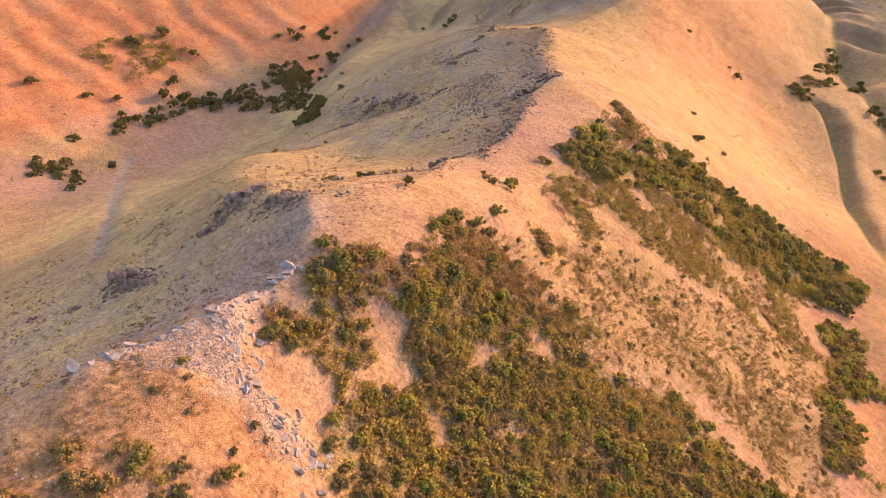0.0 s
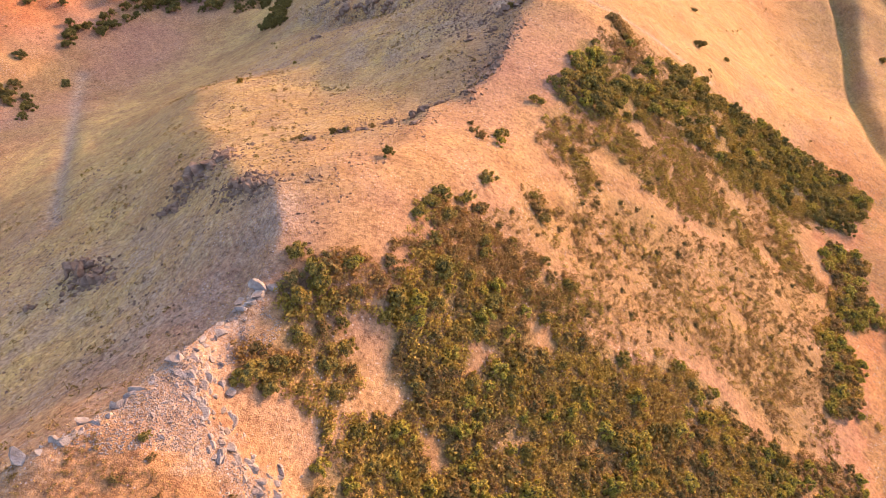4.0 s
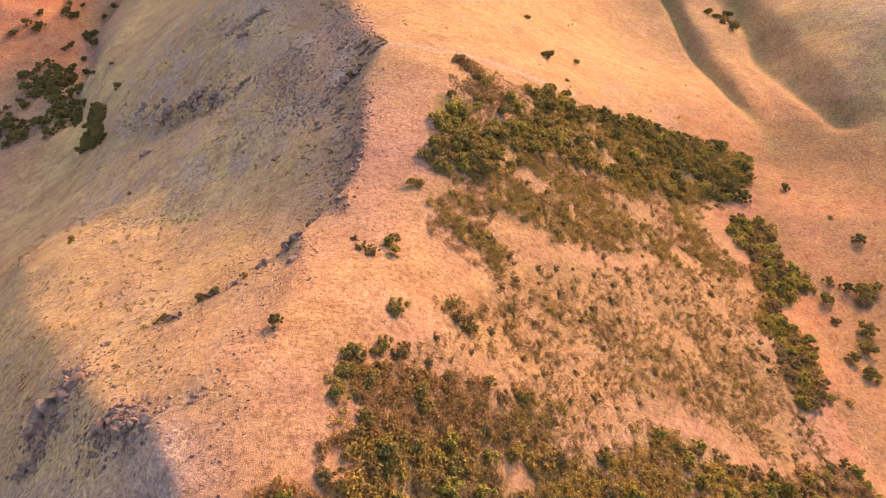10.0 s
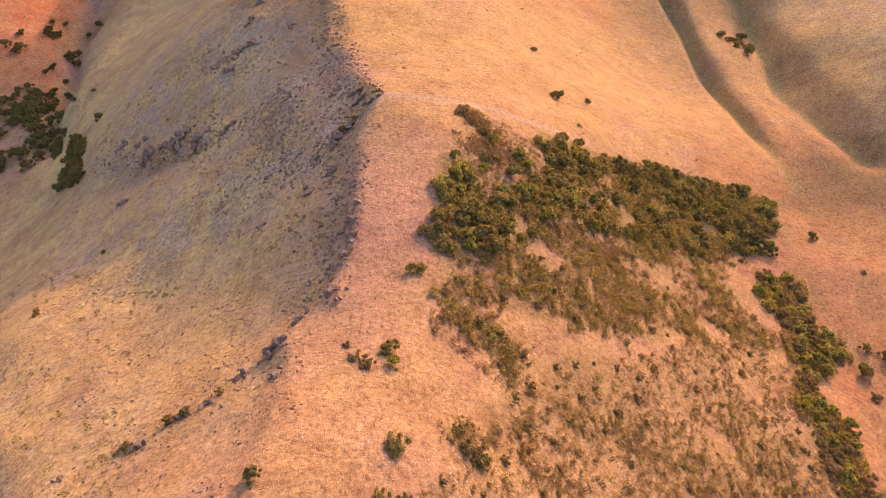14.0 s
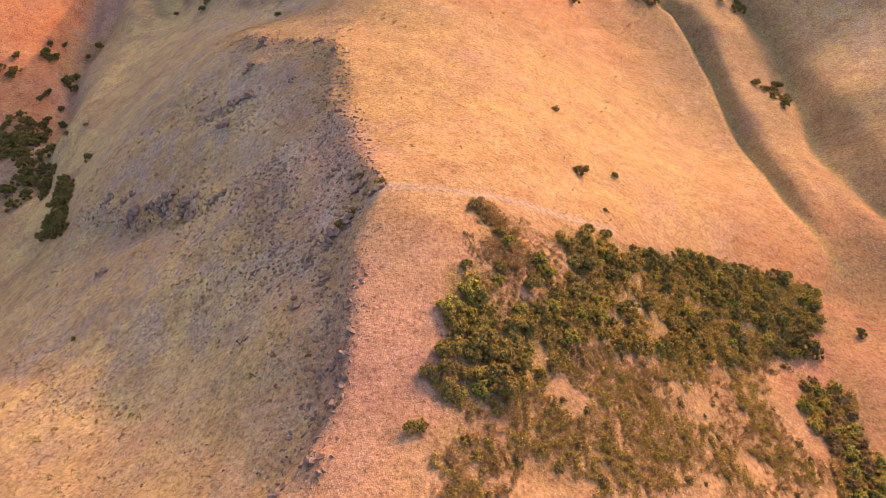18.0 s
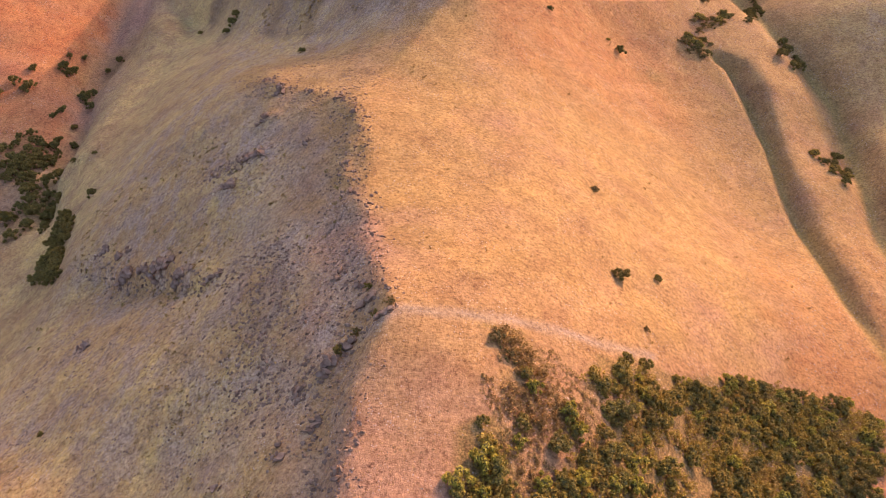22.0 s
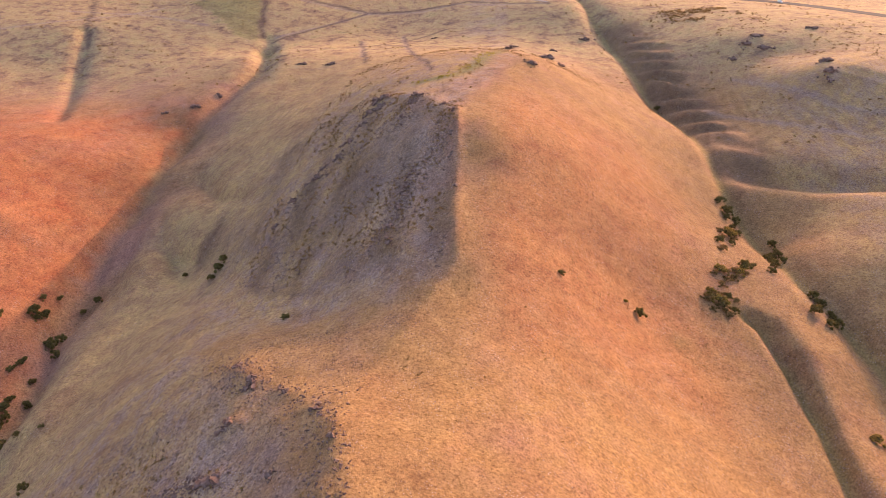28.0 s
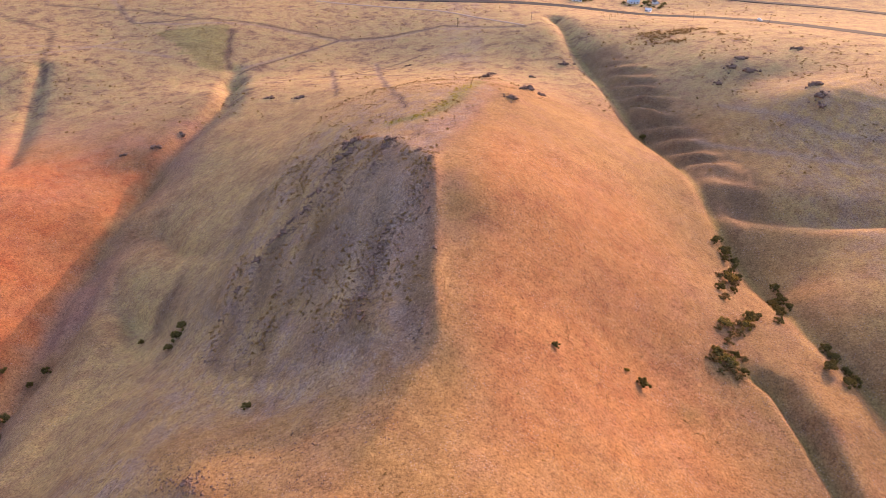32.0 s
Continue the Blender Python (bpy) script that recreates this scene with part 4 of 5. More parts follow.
GULLY_BUSHES = ([(124, 453), (137, 469), (145, 466), (133, 443), (121, 429)], [(110, 405), (121, 413), (137, 425), (136, 417), (121, 400), (111, 392)],
                [(99, 381), (106, 387), (119, 391), (116, 378), (109, 370), (103, 374)], [(161, 462), (161, 444), (156, 430), (145, 418), (146, 433)],
                [(133, 495), (140, 498), (147, 484), (140, 462), (135, 465), (135, 478)], [(162, 403), (165, 393), (168, 380), (161, 373), (156, 380), (152, 388)])
for k_, zone in enumerate(GULLY_BUSHES):
    for x, y in fill(zone, 5.5, 160 + k_):
        plant("dark" if k_ > 2 or rnd.random() < 0.3 else "dry", x, y, rnd.uniform(4.0, 7.0), "bushes along the gullies")

# trees along the west valley
for x, y, s in ((-310, 198, 8), (-297, 209, 7), (-276, 151, 7), (-259, 112, 8), (-255, 118, 9), (-265, 199, 9), (-276, 186, 8), (-262, 237, 10),
                (-243, 258, 10), (-289, 253, 9), (-226, 304, 10), (-160, 209, 6), (-235, 377, 9), (-256, 365, 9), (-338, 274, 10), (-331, 298, 10),
                (-300, 291, 9), (-248, 146, 6), (-233, 104, 5), (-281, 233, 10), (-267, 208, 9), (-248, 243, 10), (-227, 253, 10), (-255, 247, 10),
                (-207, 269, 9), (-170, 229, 6), (-172, 247, 6), (-190, 252, 6), (-208, 251, 9), (-238, 307, 9), (-247, 313, 9), (-250, 393, 8),
                (-199, 266, 8), (-165, 259, 5), (-205, 293, 7), (-227, 313, 8), (-237, 349, 6), (-229, 417, 6), (-246, 395, 7), (-170, 222, 6),
                (-174, 236, 6), (-233, 384, 7), (-260, 128, 7), (-236, 264, 10), (-218, 262, 9), (-272, 242, 9), (-168, 215, 5), (-214, 280, 8),
                (-222, 290, 8), (-232, 296, 8), (-241, 300, 8), (-270, 176, 8), (-283, 195, 7), (-339, 186, 8), (-265, 367, 7), (-268, 355, 7), (-261, 382, 6), (-257, 363, 6),
                (-247, 390, 7), (-227, 369, 6), (-236, 356, 6), (-227, 347, 5), (-253, 406, 5), (-248, 412, 5), (-235, 410, 5), (-220, 331, 6), (-210, 299, 5),
                (-195, 295, 4), (-183, 296, 3)):
    plant("dark", x, y, s, "trees along the west valley")

WEST_THICKETS = ([(-276, 178), (-268, 199), (-262, 225), (-258, 240), (-243, 258), (-236, 275), (-226, 304), (-234, 310), (-246, 285), (-256, 262), (-272, 240), (-278, 205)],
                 [(-196, 258), (-203, 285), (-222, 312), (-238, 334), (-246, 326), (-230, 302), (-212, 280), (-206, 258)],
                 [(-158, 206), (-166, 238), (-170, 252), (-178, 248), (-175, 228), (-168, 206)],
                 [(-262, 104), (-238, 112), (-246, 124), (-272, 120)],
                 [(-241, 266), (-230, 272), (-216, 265), (-214, 275), (-237, 306), (-235, 323), (-224, 330), (-217, 307), (-218, 291), (-209, 275), (-210, 260), (-223, 254), (-233, 247)],
                 [(-174, 221), (-169, 228), (-179, 257), (-172, 252), (-164, 232), (-149, 208), (-155, 204)], [(-209, 267), (-213, 281), (-196, 277), (-196, 265), (-204, 263)])
for k_, zone in enumerate(WEST_THICKETS):
    for x, y in fill(zone, 5.8, 140 + k_):
        plant("dark", x, y, rnd.uniform(4.5, 8.0), "trees along the west valley")

# the two groves on the east slope
crowded = []
for zone, gap, seed, mixk, lo, hi, grp in ((RIM_BRUSH, 3.2, 9, ("dry", "olive", "olive"), 2.6, 5.0, "shrubs beside the rock rim"),
                                      (MID_BRUSH, 3.2, 8, ("olive", "dry", "dry"), 2.0, 4.0, "shrubs of the upper slope"),
                                      (UPPER_GROVE, 2.9, 3, ("olive", "olive", "dark", "olive", "bright", "olive"), 3.0, 6.4, "trees of the upper grove"),
                                      (LOWER_GROVE, 2.9, 4, ("olive", "olive", "dark", "heath", "olive", "dark", "bright", "dry", "bright"), 2.6, 5.6, "shrubs of the lower grove"),
                                      (FOOT_BRUSH, 2.8, 12, ("dark", "dark", "dry"), 2.6, 4.6, "shrubs along the foot of the slope"),
                                      (EAST_HEM, 3.2, 6, ("olive", "olive", "dark"), 3.4, 6.6, "shrubs along the foot of the slope")):
    for x, y in fill(zone, gap, seed):
        k = rnd.choice(mixk)
        here = np.array([x]), np.array([y])
        open_ground = zone in (UPPER_GROVE, LOWER_GROVE) and any(inside(*here, c_)[0] for c_ in (*CLEARINGS, DRY_GRASS, LOW_HEATH))
        if (open_ground and rnd.random() < 0.62) or (zone is UPPER_GROVE and fbm(*here, 9, 2, 18)[0] < -0.42) or any(inside(*here, c_)[0] for c_ in BARE_SPOTS):
            continue
        if zone is UPPER_GROVE and x < 22 and k == "dark":
            k = "bright"
        if zone is UPPER_GROVE and x > 70:
            k = "dark" if rnd.random() < 0.55 else "olive"
        s = rnd.uniform(lo, hi)
        if used.get(k, 0) > 285:
            k = min(("dark", "dry", "bright"), key=lambda name: used.get(name, 0))
        if used.get(k, 0) > 285:
            crowded.append((x, y, s / 4.2))
        else:
            plant(k, x, y, s, grp)
for zone, gap, seed, lo, hi, number in ((SPARSE_SLOPE, 4.6, 15, 1.2, 2.8, 150), (UPPER_BRUSH, 4.4, 16, 1.6, 3.4, 150)):
    for x, y in fill(zone, gap, seed)[:number]:
        if fbm(np.array([x]), np.array([y]), 14, 3, 17)[0] > -0.25 and not any(inside(np.array([x]), np.array([y]), c_)[0] for c_ in BARE_SPOTS):
            plant("heath", x, y, rnd.uniform(lo, hi), "heath shrubs between the groves")
if len(crowded) > 90:
    crowded = crowded[::math.ceil(len(crowded) / 90)]


def scatter(name, template, spots, sizes, mat, label, seed, category="brush"):
    """Many small pieces as one mesh: (verts, faces) of several templates, turned, sized and laid on the ground."""
    r = np.random.default_rng(seed)
    spots = np.asarray(spots, float)
    z = lie(spots[:, 0], spots[:, 1])
    vs, fs, o = [], [], 0
    pick = r.integers(0, len(template), len(spots))
    for k, (tv, tf) in enumerate(template):
        sel = pick == k
        n = int(sel.sum())
        if not n:
            continue
        a = r.uniform(0, 2 * math.pi, n)
        c, s = np.cos(a), np.sin(a)
        sz = np.asarray(sizes)[sel][:, None]
        x = (tv[None, :, 0] * c[:, None] - tv[None, :, 1] * s[:, None]) * sz + spots[sel, 0][:, None]
        y = (tv[None, :, 0] * s[:, None] + tv[None, :, 1] * c[:, None]) * sz + spots[sel, 1][:, None]
        zz = tv[None, :, 2] * sz * r.uniform(0.8, 1.2, (n, 1)) + z[sel][:, None]
        vs.append(np.stack([x, y, zz], -1).reshape(-1, 3))
        fs.append((tf[None] + (np.arange(n) * len(tv))[:, None, None]).reshape(-1, tf.shape[1]) + o)
        o += n * len(tv)
    return tagged(new(name, mesh_from(name, np.concatenate(vs), np.concatenate(fs), mat)), label, category, kind="stuff")


def small_plants(seed, leaves, size, tall):
    out = []
    for k in range(4):
        r = np.random.default_rng(seed + k)
        lobes = [((0, 0, tall * 0.4), (0.5, 0.5, tall * 0.5)), ((0.3, 0.1, tall * 0.3), (0.35, 0.35, tall * 0.4)), ((-0.25, -0.2, tall * 0.3), (0.35, 0.35, tall * 0.4))]
        out.append(leaf_cloud(r, lobes, leaves, size))
    return out


def thick(zone, number, seed, keep=-2.0, grain=10):
    """Random points inside an outline, thinned into clumps by noise."""
    r = np.random.default_rng(seed)
    p = np.array(zone, float)
    q = r.uniform(p.min(0) - 2, p.max(0) + 2, (number * 6, 2))
    w = fbm(q[:, 0], q[:, 1], 9, 2, seed)
    ok = inside(q[:, 0] + 4.5 * w, q[:, 1] + 4.5 * fbm(q[:, 1], q[:, 0], 9, 2, seed + 3), zone) & (fbm(q[:, 0], q[:, 1], grain, 3, seed + 7) > keep)
    for spot in BARE_SPOTS:
        ok &= ~inside(q[:, 0], q[:, 1], spot)
    return q[ok][:number]


def crown_of(ob):
    """Vertices and faces of a plant's crown."""
    me = next(c for c in ob.children if c.name.startswith("crown")).data
    v = np.empty(len(me.vertices) * 3, np.float32)
    me.vertices.foreach_get("co", v)
    f = np.empty(len(me.polygons) * 4, np.int32)
    me.polygons.foreach_get("vertices", f)
    return v.reshape(-1, 3), f.reshape(-1, 4)


if crowded:
    crowded = np.array(crowded)
    scatter("thicket", [crown_of(o) for o in OLIVE], crowded[:, :2], crowded[:, 2], LEAF_OLIVE, "dense olive-green shrubs grown together in the groves", 66, "shrubs")
CLUMPS = small_plants(100, 26, 0.15, 0.7)
LOW_CLUMPS = small_plants(120, 22, 0.16, 0.38)
for zone, number, seed, keep, mat, lo, hi, nm, lab in (
        (UPPER_GROVE, 2000, 51, -0.5, LEAF_OLIVE, 0.9, 2.6, "undergrowth", "olive-green undergrowth between the trees of the upper grove"),
        (UPPER_BRUSH, 1700, 52, -0.1, LEAF_OLIVE, 0.6, 2.0, "low_brush", "low olive-green brush below the upper grove"),
        (UPPER_BRUSH, 1900, 152, -0.4, LEAF_HEATH, 0.5, 1.5, "pale_scrub", "pale olive-brown scrub below the upper grove"),
        *((z_, 420, 190 + k_, -0.4, LEAF_SCRUB, 0.5, 1.4, "dry_grass", "orange-brown dry grass in a clearing of the grove") for k_, z_ in enumerate((*CLEARINGS, DRY_GRASS, DRY_GRASS))),
        (CREST_BRUSH, 160, 53, -0.4, LEAF_DRY, 0.8, 2.4, "dry_brush", "rust-brown dry brush near the crest"),
        (SPARSE_SLOPE, 260, 54, 0.2, LEAF_OLIVE, 0.4, 1.5, "sparse_brush", "sparse olive scrub on the pale slope"),
        *((z_, n_, 170 + n_, -0.3, m_, 0.4, h_, "scrub_patch", "olive-brown scrub in a patch on the pale slope") for z_, n0_ in zip(THICK_SCRUB, (700, 130, 80, 260)) for n_, m_, h_ in ((n0_ // 3, LEAF_OLIVE, 1.4), (n0_ * 2 // 3, LEAF_HEATH, 1.3))),
        (SPARSE_SLOPE, 2400, 55, 0.0, LEAF_HEATH, 0.4, 1.2, "sparse_dry_brush", "sparse brown scrub on the pale slope"),
        (LOWER_GROVE, 4600, 56, -0.6, LEAF_OLIVE, 0.8, 2.3, "undergrowth", "olive-green undergrowth of the lower grove"),
        (LOWER_GROVE, 2000, 57, -0.4, LEAF_HEATH, 0.7, 2.0, "dry_undergrowth", "brown dry undergrowth of the lower grove"),
        (RIM_BRUSH, 200, 58, -0.1, LEAF_DRY, 0.7, 2.0, "dry_brush", "rust-brown brush beside the rock rim"),
        (RIM_BRUSH, 260, 59, -0.1, LEAF_OLIVE, 0.7, 2.2, "low_brush", "olive brush beside the rock rim"),
        (MID_BRUSH, 300, 60, -0.1, LEAF_OLIVE, 0.5, 1.5, "low_brush", "olive scrub on the upper slope"),
        (MID_BRUSH, 900, 61, -0.35, LEAF_DRY, 0.6, 1.7, "dry_brush", "brown scrub on the upper slope"),
        (LOW_HEATH, 1700, 64, -0.8, LEAF_OLIVE, 0.6, 1.6, "low_heath", "low olive and orange heath at the foot of the lower grove"),
        (FOOT_BRUSH, 420, 65, -0.5, LEAF_DRY, 0.8, 2.0, "undergrowth", "brown undergrowth at the foot of the slope"),
        (EAST_HEM, 500, 62, -0.3, LEAF_OLIVE, 1.0, 2.6, "undergrowth", "olive undergrowth along the foot of the slope"),
        *((z_, 160, 180 + int(z_[0][0]), -0.3, LEAF_OLIVE, 0.4, 1.3, "low_brush", "olive scrub on the orange slope below the rim") for z_ in FRONT_PATCHES),
        ([(-44, -58), (-34, -47), (-20, -49), (-6, -56), (-2, -64), (-10, -84), (-40, -90)], 1500, 67, -0.15, LEAF_DRY, 0.18, 0.6, "brown_grass", "tufts of reddish-brown grass on the orange soil below the rim"),
        (FRONT_BRUSH, 480, 63, -0.2, LEAF_OLIVE, 0.4, 1.3, "low_brush", "olive scrub on the orange slope below the rim")):
    pts_ = thick(zone, number, seed, keep)
    if nm == "undergrowth":
        for spot in CLEARINGS:
            pts_ = pts_[~inside(pts_[:, 0], pts_[:, 1], spot) | (np.arange(len(pts_)) % 6 == 0)]
    scatter(nm, LOW_CLUMPS if mat is LEAF_SCRUB else CLUMPS, pts_, np.random.default_rng(seed).uniform(lo, hi, len(pts_)), mat, lab, seed)


def stone(seed, flat=0.7, cuts=2):
    bm = bmesh.new()
    bmesh.ops.create_icosphere(bm, subdivisions=cuts, radius=1.0)
    r = np.random.default_rng(seed)
    planes = r.normal(size=(9, 3)) * np.array([1, 1, 0.8])
    planes /= np.linalg.norm(planes, axis=1)[:, None]
    cut = r.uniform(0.38, 0.72, 9)
    v = np.array([q.co[:] for q in bm.verts])
    for p, c in zip(planes, cut):
        d = v @ p
        v = v - np.where(d > c, d - c, 0)[:, None] * p
    v = v * np.array([1.0, r.uniform(0.6, 0.95), flat * r.uniform(0.7, 1.0)])
    f = np.array([[w.index for w in q.verts] for q in bm.faces])
    bm.free()
    return v, f


STONES = [stone(k) for k in range(5)]
STONE_MESH = [mesh_from("rock", *s, ROCK) for s in STONES]
CRAG_MESH = [mesh_from("rock", *s, CRAG_ROCK) for s in STONES]


def boulder(x, y, size, label, group, sink=0.3):
    k = rnd.randrange(len(STONE_MESH))
    ob = tagged(new("boulder", STONE_MESH[k]), label, "rock", group)
    ob.matrix_basis = pose(x, y, ground_z(x, y) + size * (0.35 - sink), rnd.uniform(-14, 14), rnd.uniform(-14, 14), rnd.uniform(0, 360)) @ Matrix.Diagonal(
        (size * rnd.uniform(0.8, 1.3), size * rnd.uniform(0.7, 1.0), size * rnd.uniform(0.6, 1.0), 1))
    return ob


def outcrop(x, y, size, pieces, turn, label):
    """A crag of leaning blocks set into the slope."""
    root = tagged(new("rock_outcrop"), label, "rock", "rock outcrops of the ridge")
    root.matrix_basis = pose(x, y, ground_z(x, y), 0, 0, turn)
    c, s = math.cos(radians(turn)), math.sin(radians(turn))
    for k in range(pieces * 2):
        heavy = k < pieces
        u, v = rnd.gauss(0, 0.42 if heavy else 0.75) * size, rnd.gauss(0, 0.26 if heavy else 0.45) * size
        px, py = x + u * c - v * s, y + u * s + v * c
        b = part("rock", rnd.choice(CRAG_MESH), root)
        w = size * (rnd.uniform(0.32, 0.62) if heavy else rnd.uniform(0.1, 0.26))
        b.matrix_basis = root.matrix_basis.inverted() @ pose(px, py, ground_z(px, py) + w * 0.16, rnd.uniform(-22, 22), rnd.uniform(-22, 22), rnd.uniform(0, 360)) @ Matrix.Diagonal(
            (w * rnd.uniform(0.8, 1.1), w * rnd.uniform(0.7, 1.0), w * rnd.uniform(0.8, 1.2), 1))
    return root


# pale broken rock along the rim
for k in range(2, 5):
    (x0, y0), (x1, y1) = RIM[k], RIM[k + 1]
    n_ = int(math.hypot(x1 - x0, y1 - y0) / 0.8)
    for i in range(n_):
        f_ = (i + rnd.random()) / n_
        boulder(x0 + (x1 - x0) * f_ + rnd.uniform(-0.3, 1.4), y0 + (y1 - y0) * f_ + rnd.uniform(-0.5, 0.5), rnd.uniform(0.5, 1.5),
                "pale weathered limestone block on the broken rim", "rocks of the rim", 0.5)
for x, y in fill(ROCK_FACE, 2.3, 70):
    boulder(x, y, rnd.uniform(0.2, 0.65), "pale limestone block on the rocky slope below the rim", "rocks below the rim")
for x, y in fill([(-22, -42), (-14, -40), (-8, -50), (4, -56), (2, -60), (-12, -54)], 2.2, 71):
    boulder(x, y, rnd.uniform(0.3, 1.0), "pale limestone block at the edge of the grove", "rocks below the rim")

for x, y, s in ((-33, -18.5, 2.2), (-32, -20, 1.6), (-34, -22, 1.5), (-31, -17.5, 1.4), (-36, -36, 1.8), (-40, -49, 1.8), (-43.5, -55.5, 2.0)):
    boulder(x, y, s, "large pale limestone block standing on the rim", "rocks of the rim")

# ledges of bedded limestone that step down towards the grove
for k in range(1, len(LEDGE) - 1):
    (x0, y0), (x1, y1) = LEDGE[k], LEDGE[k + 1]
    n_ = int(math.hypot(x1 - x0, y1 - y0) / 0.16)
    turn = math.degrees(math.atan2(y1 - y0, x1 - x0))
    for i in range(n_):
        f_ = (i + rnd.random()) / n_
        off = rnd.gauss(0.6, 1.5)
        w = rnd.uniform(0.22, 0.5) if rnd.random() < 0.6 else rnd.uniform(0.6, 1.5)
        x, y = x0 + (x1 - x0) * f_ + off * math.sin(radians(turn)), y0 + (y1 - y0) * f_ - off * math.cos(radians(turn))
        ob = tagged(new("limestone_ledge", rnd.choice(STONE_MESH)), "pale lilac-grey limestone ledge stepping down the slope", "rock", "rocks below the rim")
        ob.matrix_basis = pose(x, y, ground_z(x, y) - 0.22 * w, rnd.uniform(-8, 8), rnd.uniform(-8, 8), turn + rnd.uniform(-40, 40)) @ Matrix.Diagonal((w * 1.1, w * 0.95, w * rnd.uniform(0.6, 0.95), 1))

CRAG = "grey-brown craggy rock outcrop with dark cracks"
for x, y, s, n_, a in ((-70, 16, 4.5, 9, 30), (-67, 21, 3.5, 7, 30), (-52, 7, 3.0, 7, 0), (-85, -9, 4.6, 10, 20), (-79, -12, 4.2, 9, 10), (-90, -20, 2.2, 5, 10), (-101, -22, 2.0, 5, 0), (-72, 8, 3.4, 8, 30), (-47, 6, 3.0, 7, 20), (-67, 25, 3.4, 8, 30),
                       (-37, 51, 2.2, 6, 40), (-42, 45, 2.0, 5, 40), (-46, 43, 2.4, 6, 40), (-52, 37, 1.8, 5, 40), (-65, 33, 1.5, 4, 40), (-37, 10, 1.5, 4, 60), (-31, 57, 3.0, 8, 60), (-27, 64, 2.4, 7, 60), (-33, 125, 2.6, 7, 70), (-20, 92, 2.6, 7, 85), (-19, 86, 2.4, 7, 80), (-24, 153, 2.4, 6, 30), (-20, 104, 2.2, 6, 85), (-98, 187, 4.0, 9, 5), (-85, 181, 3.6, 8, 10), (-113, 161, 3.0, 6, 40), (-30, 49, 2.4, 6, 70), (-22, 69, 2.2, 6, 50), (-20, 81, 2.2, 6, 80),
                       (-19, 97, 2.0, 5, 80), (-28, 130, 3.2, 8, 70), (-24, 136, 3.0, 8, 60), (-22, 147, 3.4, 8, 20), (-17, 141, 2.8, 7, 10),
                       (-31, 157, 2.2, 5, 80), (-75, 265, 3.0, 7, 50), (-76, 248, 3.2, 7, 40), (-73, 227, 3.6, 8, 40), (-80, 215, 3.4, 8, 60),
                       (-112, 189, 5.0, 10, 15), (-103, 190, 4.0, 8, 10), (-95, 189, 4.5, 9, 5), (-73, 171, 2.4, 6, 30), (-112, 158, 2.2, 5, 40),
                       (-34, 111, 2.2, 6, 70), (-27, 117, 2.2, 6, 70), (-45, 106, 2.0, 5, 40), (-54, 224, 2.2, 5, 60), (-73, 510, 6.0, 10, 30),
                       (-71, 502, 5.0, 9, 60), (-47, 487, 4.5, 8, 40), (35, 639, 6.0, 9, 10), (19, 571, 5.0, 9, 60), (49, 688, 5.0, 8, 20),
                       (7, 755, 6.0, 8, 70), (13, 800, 5.0, 7, 70), (52, 791, 4.0, 6, 0), (86, 840, 7.0, 8, 0), (-74, 868, 4.0, 5, 10),
                       (226, 761, 7.0, 9, 20), (228, 738, 6.0, 8, 20), (213, 747, 6.0, 8, 70), (199, 725, 5.0, 7, 80), (251, 674, 7.0, 9, 80),
                       (246, 649, 6.0, 8, 80), (244, 637, 5.0, 7, 70), (281, 784, 6.0, 7, 10), (-182, 731, 5.0, 8, 20), (-155, 724, 5.0, 8, 20),
                       (-34, 190, 2.0, 5, 70), (-38, 205, 2.2, 6, 80), (-40, 232, 2.4, 6, 60), (-48, 246, 2.6, 6, 40), (-60, 259, 2.4, 6, 30), (-74, 268, 3.0, 7, 20), (-84, 278, 2.6, 6, 30),
                       (-95, 455, 3.0, 6, 60), (-102, 440, 3.0, 6, 60), (-88, 470, 3.0, 6, 55), (-23, 420, 2.4, 6, 80), (-22, 405, 2.2, 6, 80),
                       (-24, 440, 2.6, 6, 70), (-30, 462, 2.6, 6, 60), (-18, 380, 2.0, 5, 85),
                       (-40, 402, 3.2, 7, 85), (-42, 392, 3.2, 7, 85), (-44, 378, 3.4, 7, 88), (-45, 362, 3.2, 7, 88), (-44, 349, 3.0, 6, 88),
                       (-77, 498, 4.0, 8, 70), (-80, 486, 3.6, 7, 65), (-84, 471, 3.8, 8, 65), (-88, 456, 3.6, 7, 60), (-97, 441, 3.6, 7, 50),
                       (-108, 428, 3.4, 7, 55), (-113, 413, 3.2, 6, 70), (-50, 480, 3.2, 7, 70), (-53, 462, 3.2, 7, 70), (-131, 208, 3.0, 7, 20),
                       (-120, 203, 3.4, 7, 25), (-87, 180, 3.4, 8, 10), (-70, 173, 2.8, 6, 10), (-252, 644, 5.0, 8, 30), (-238, 671, 5.0, 8, 45), (-272, 633, 4.0, 6, 20)):
    outcrop(x, y, s, n_, a + rnd.uniform(-15, 15), CRAG)


def band(number, seed, x0, x1, y0, y1, keep=None):
    r = np.random.default_rng(seed)
    q = np.stack([r.uniform(x0, x1, number), r.uniform(y0, y1, number)], 1)
    return q[keep(q[:, 0], q[:, 1])] if keep else q


def open_slope(x, y):
    ok = np.ones(x.shape, bool)
    for zone in (UPPER_GROVE, LOWER_GROVE):
        ok &= ~inside(x, y, zone)
    return ok


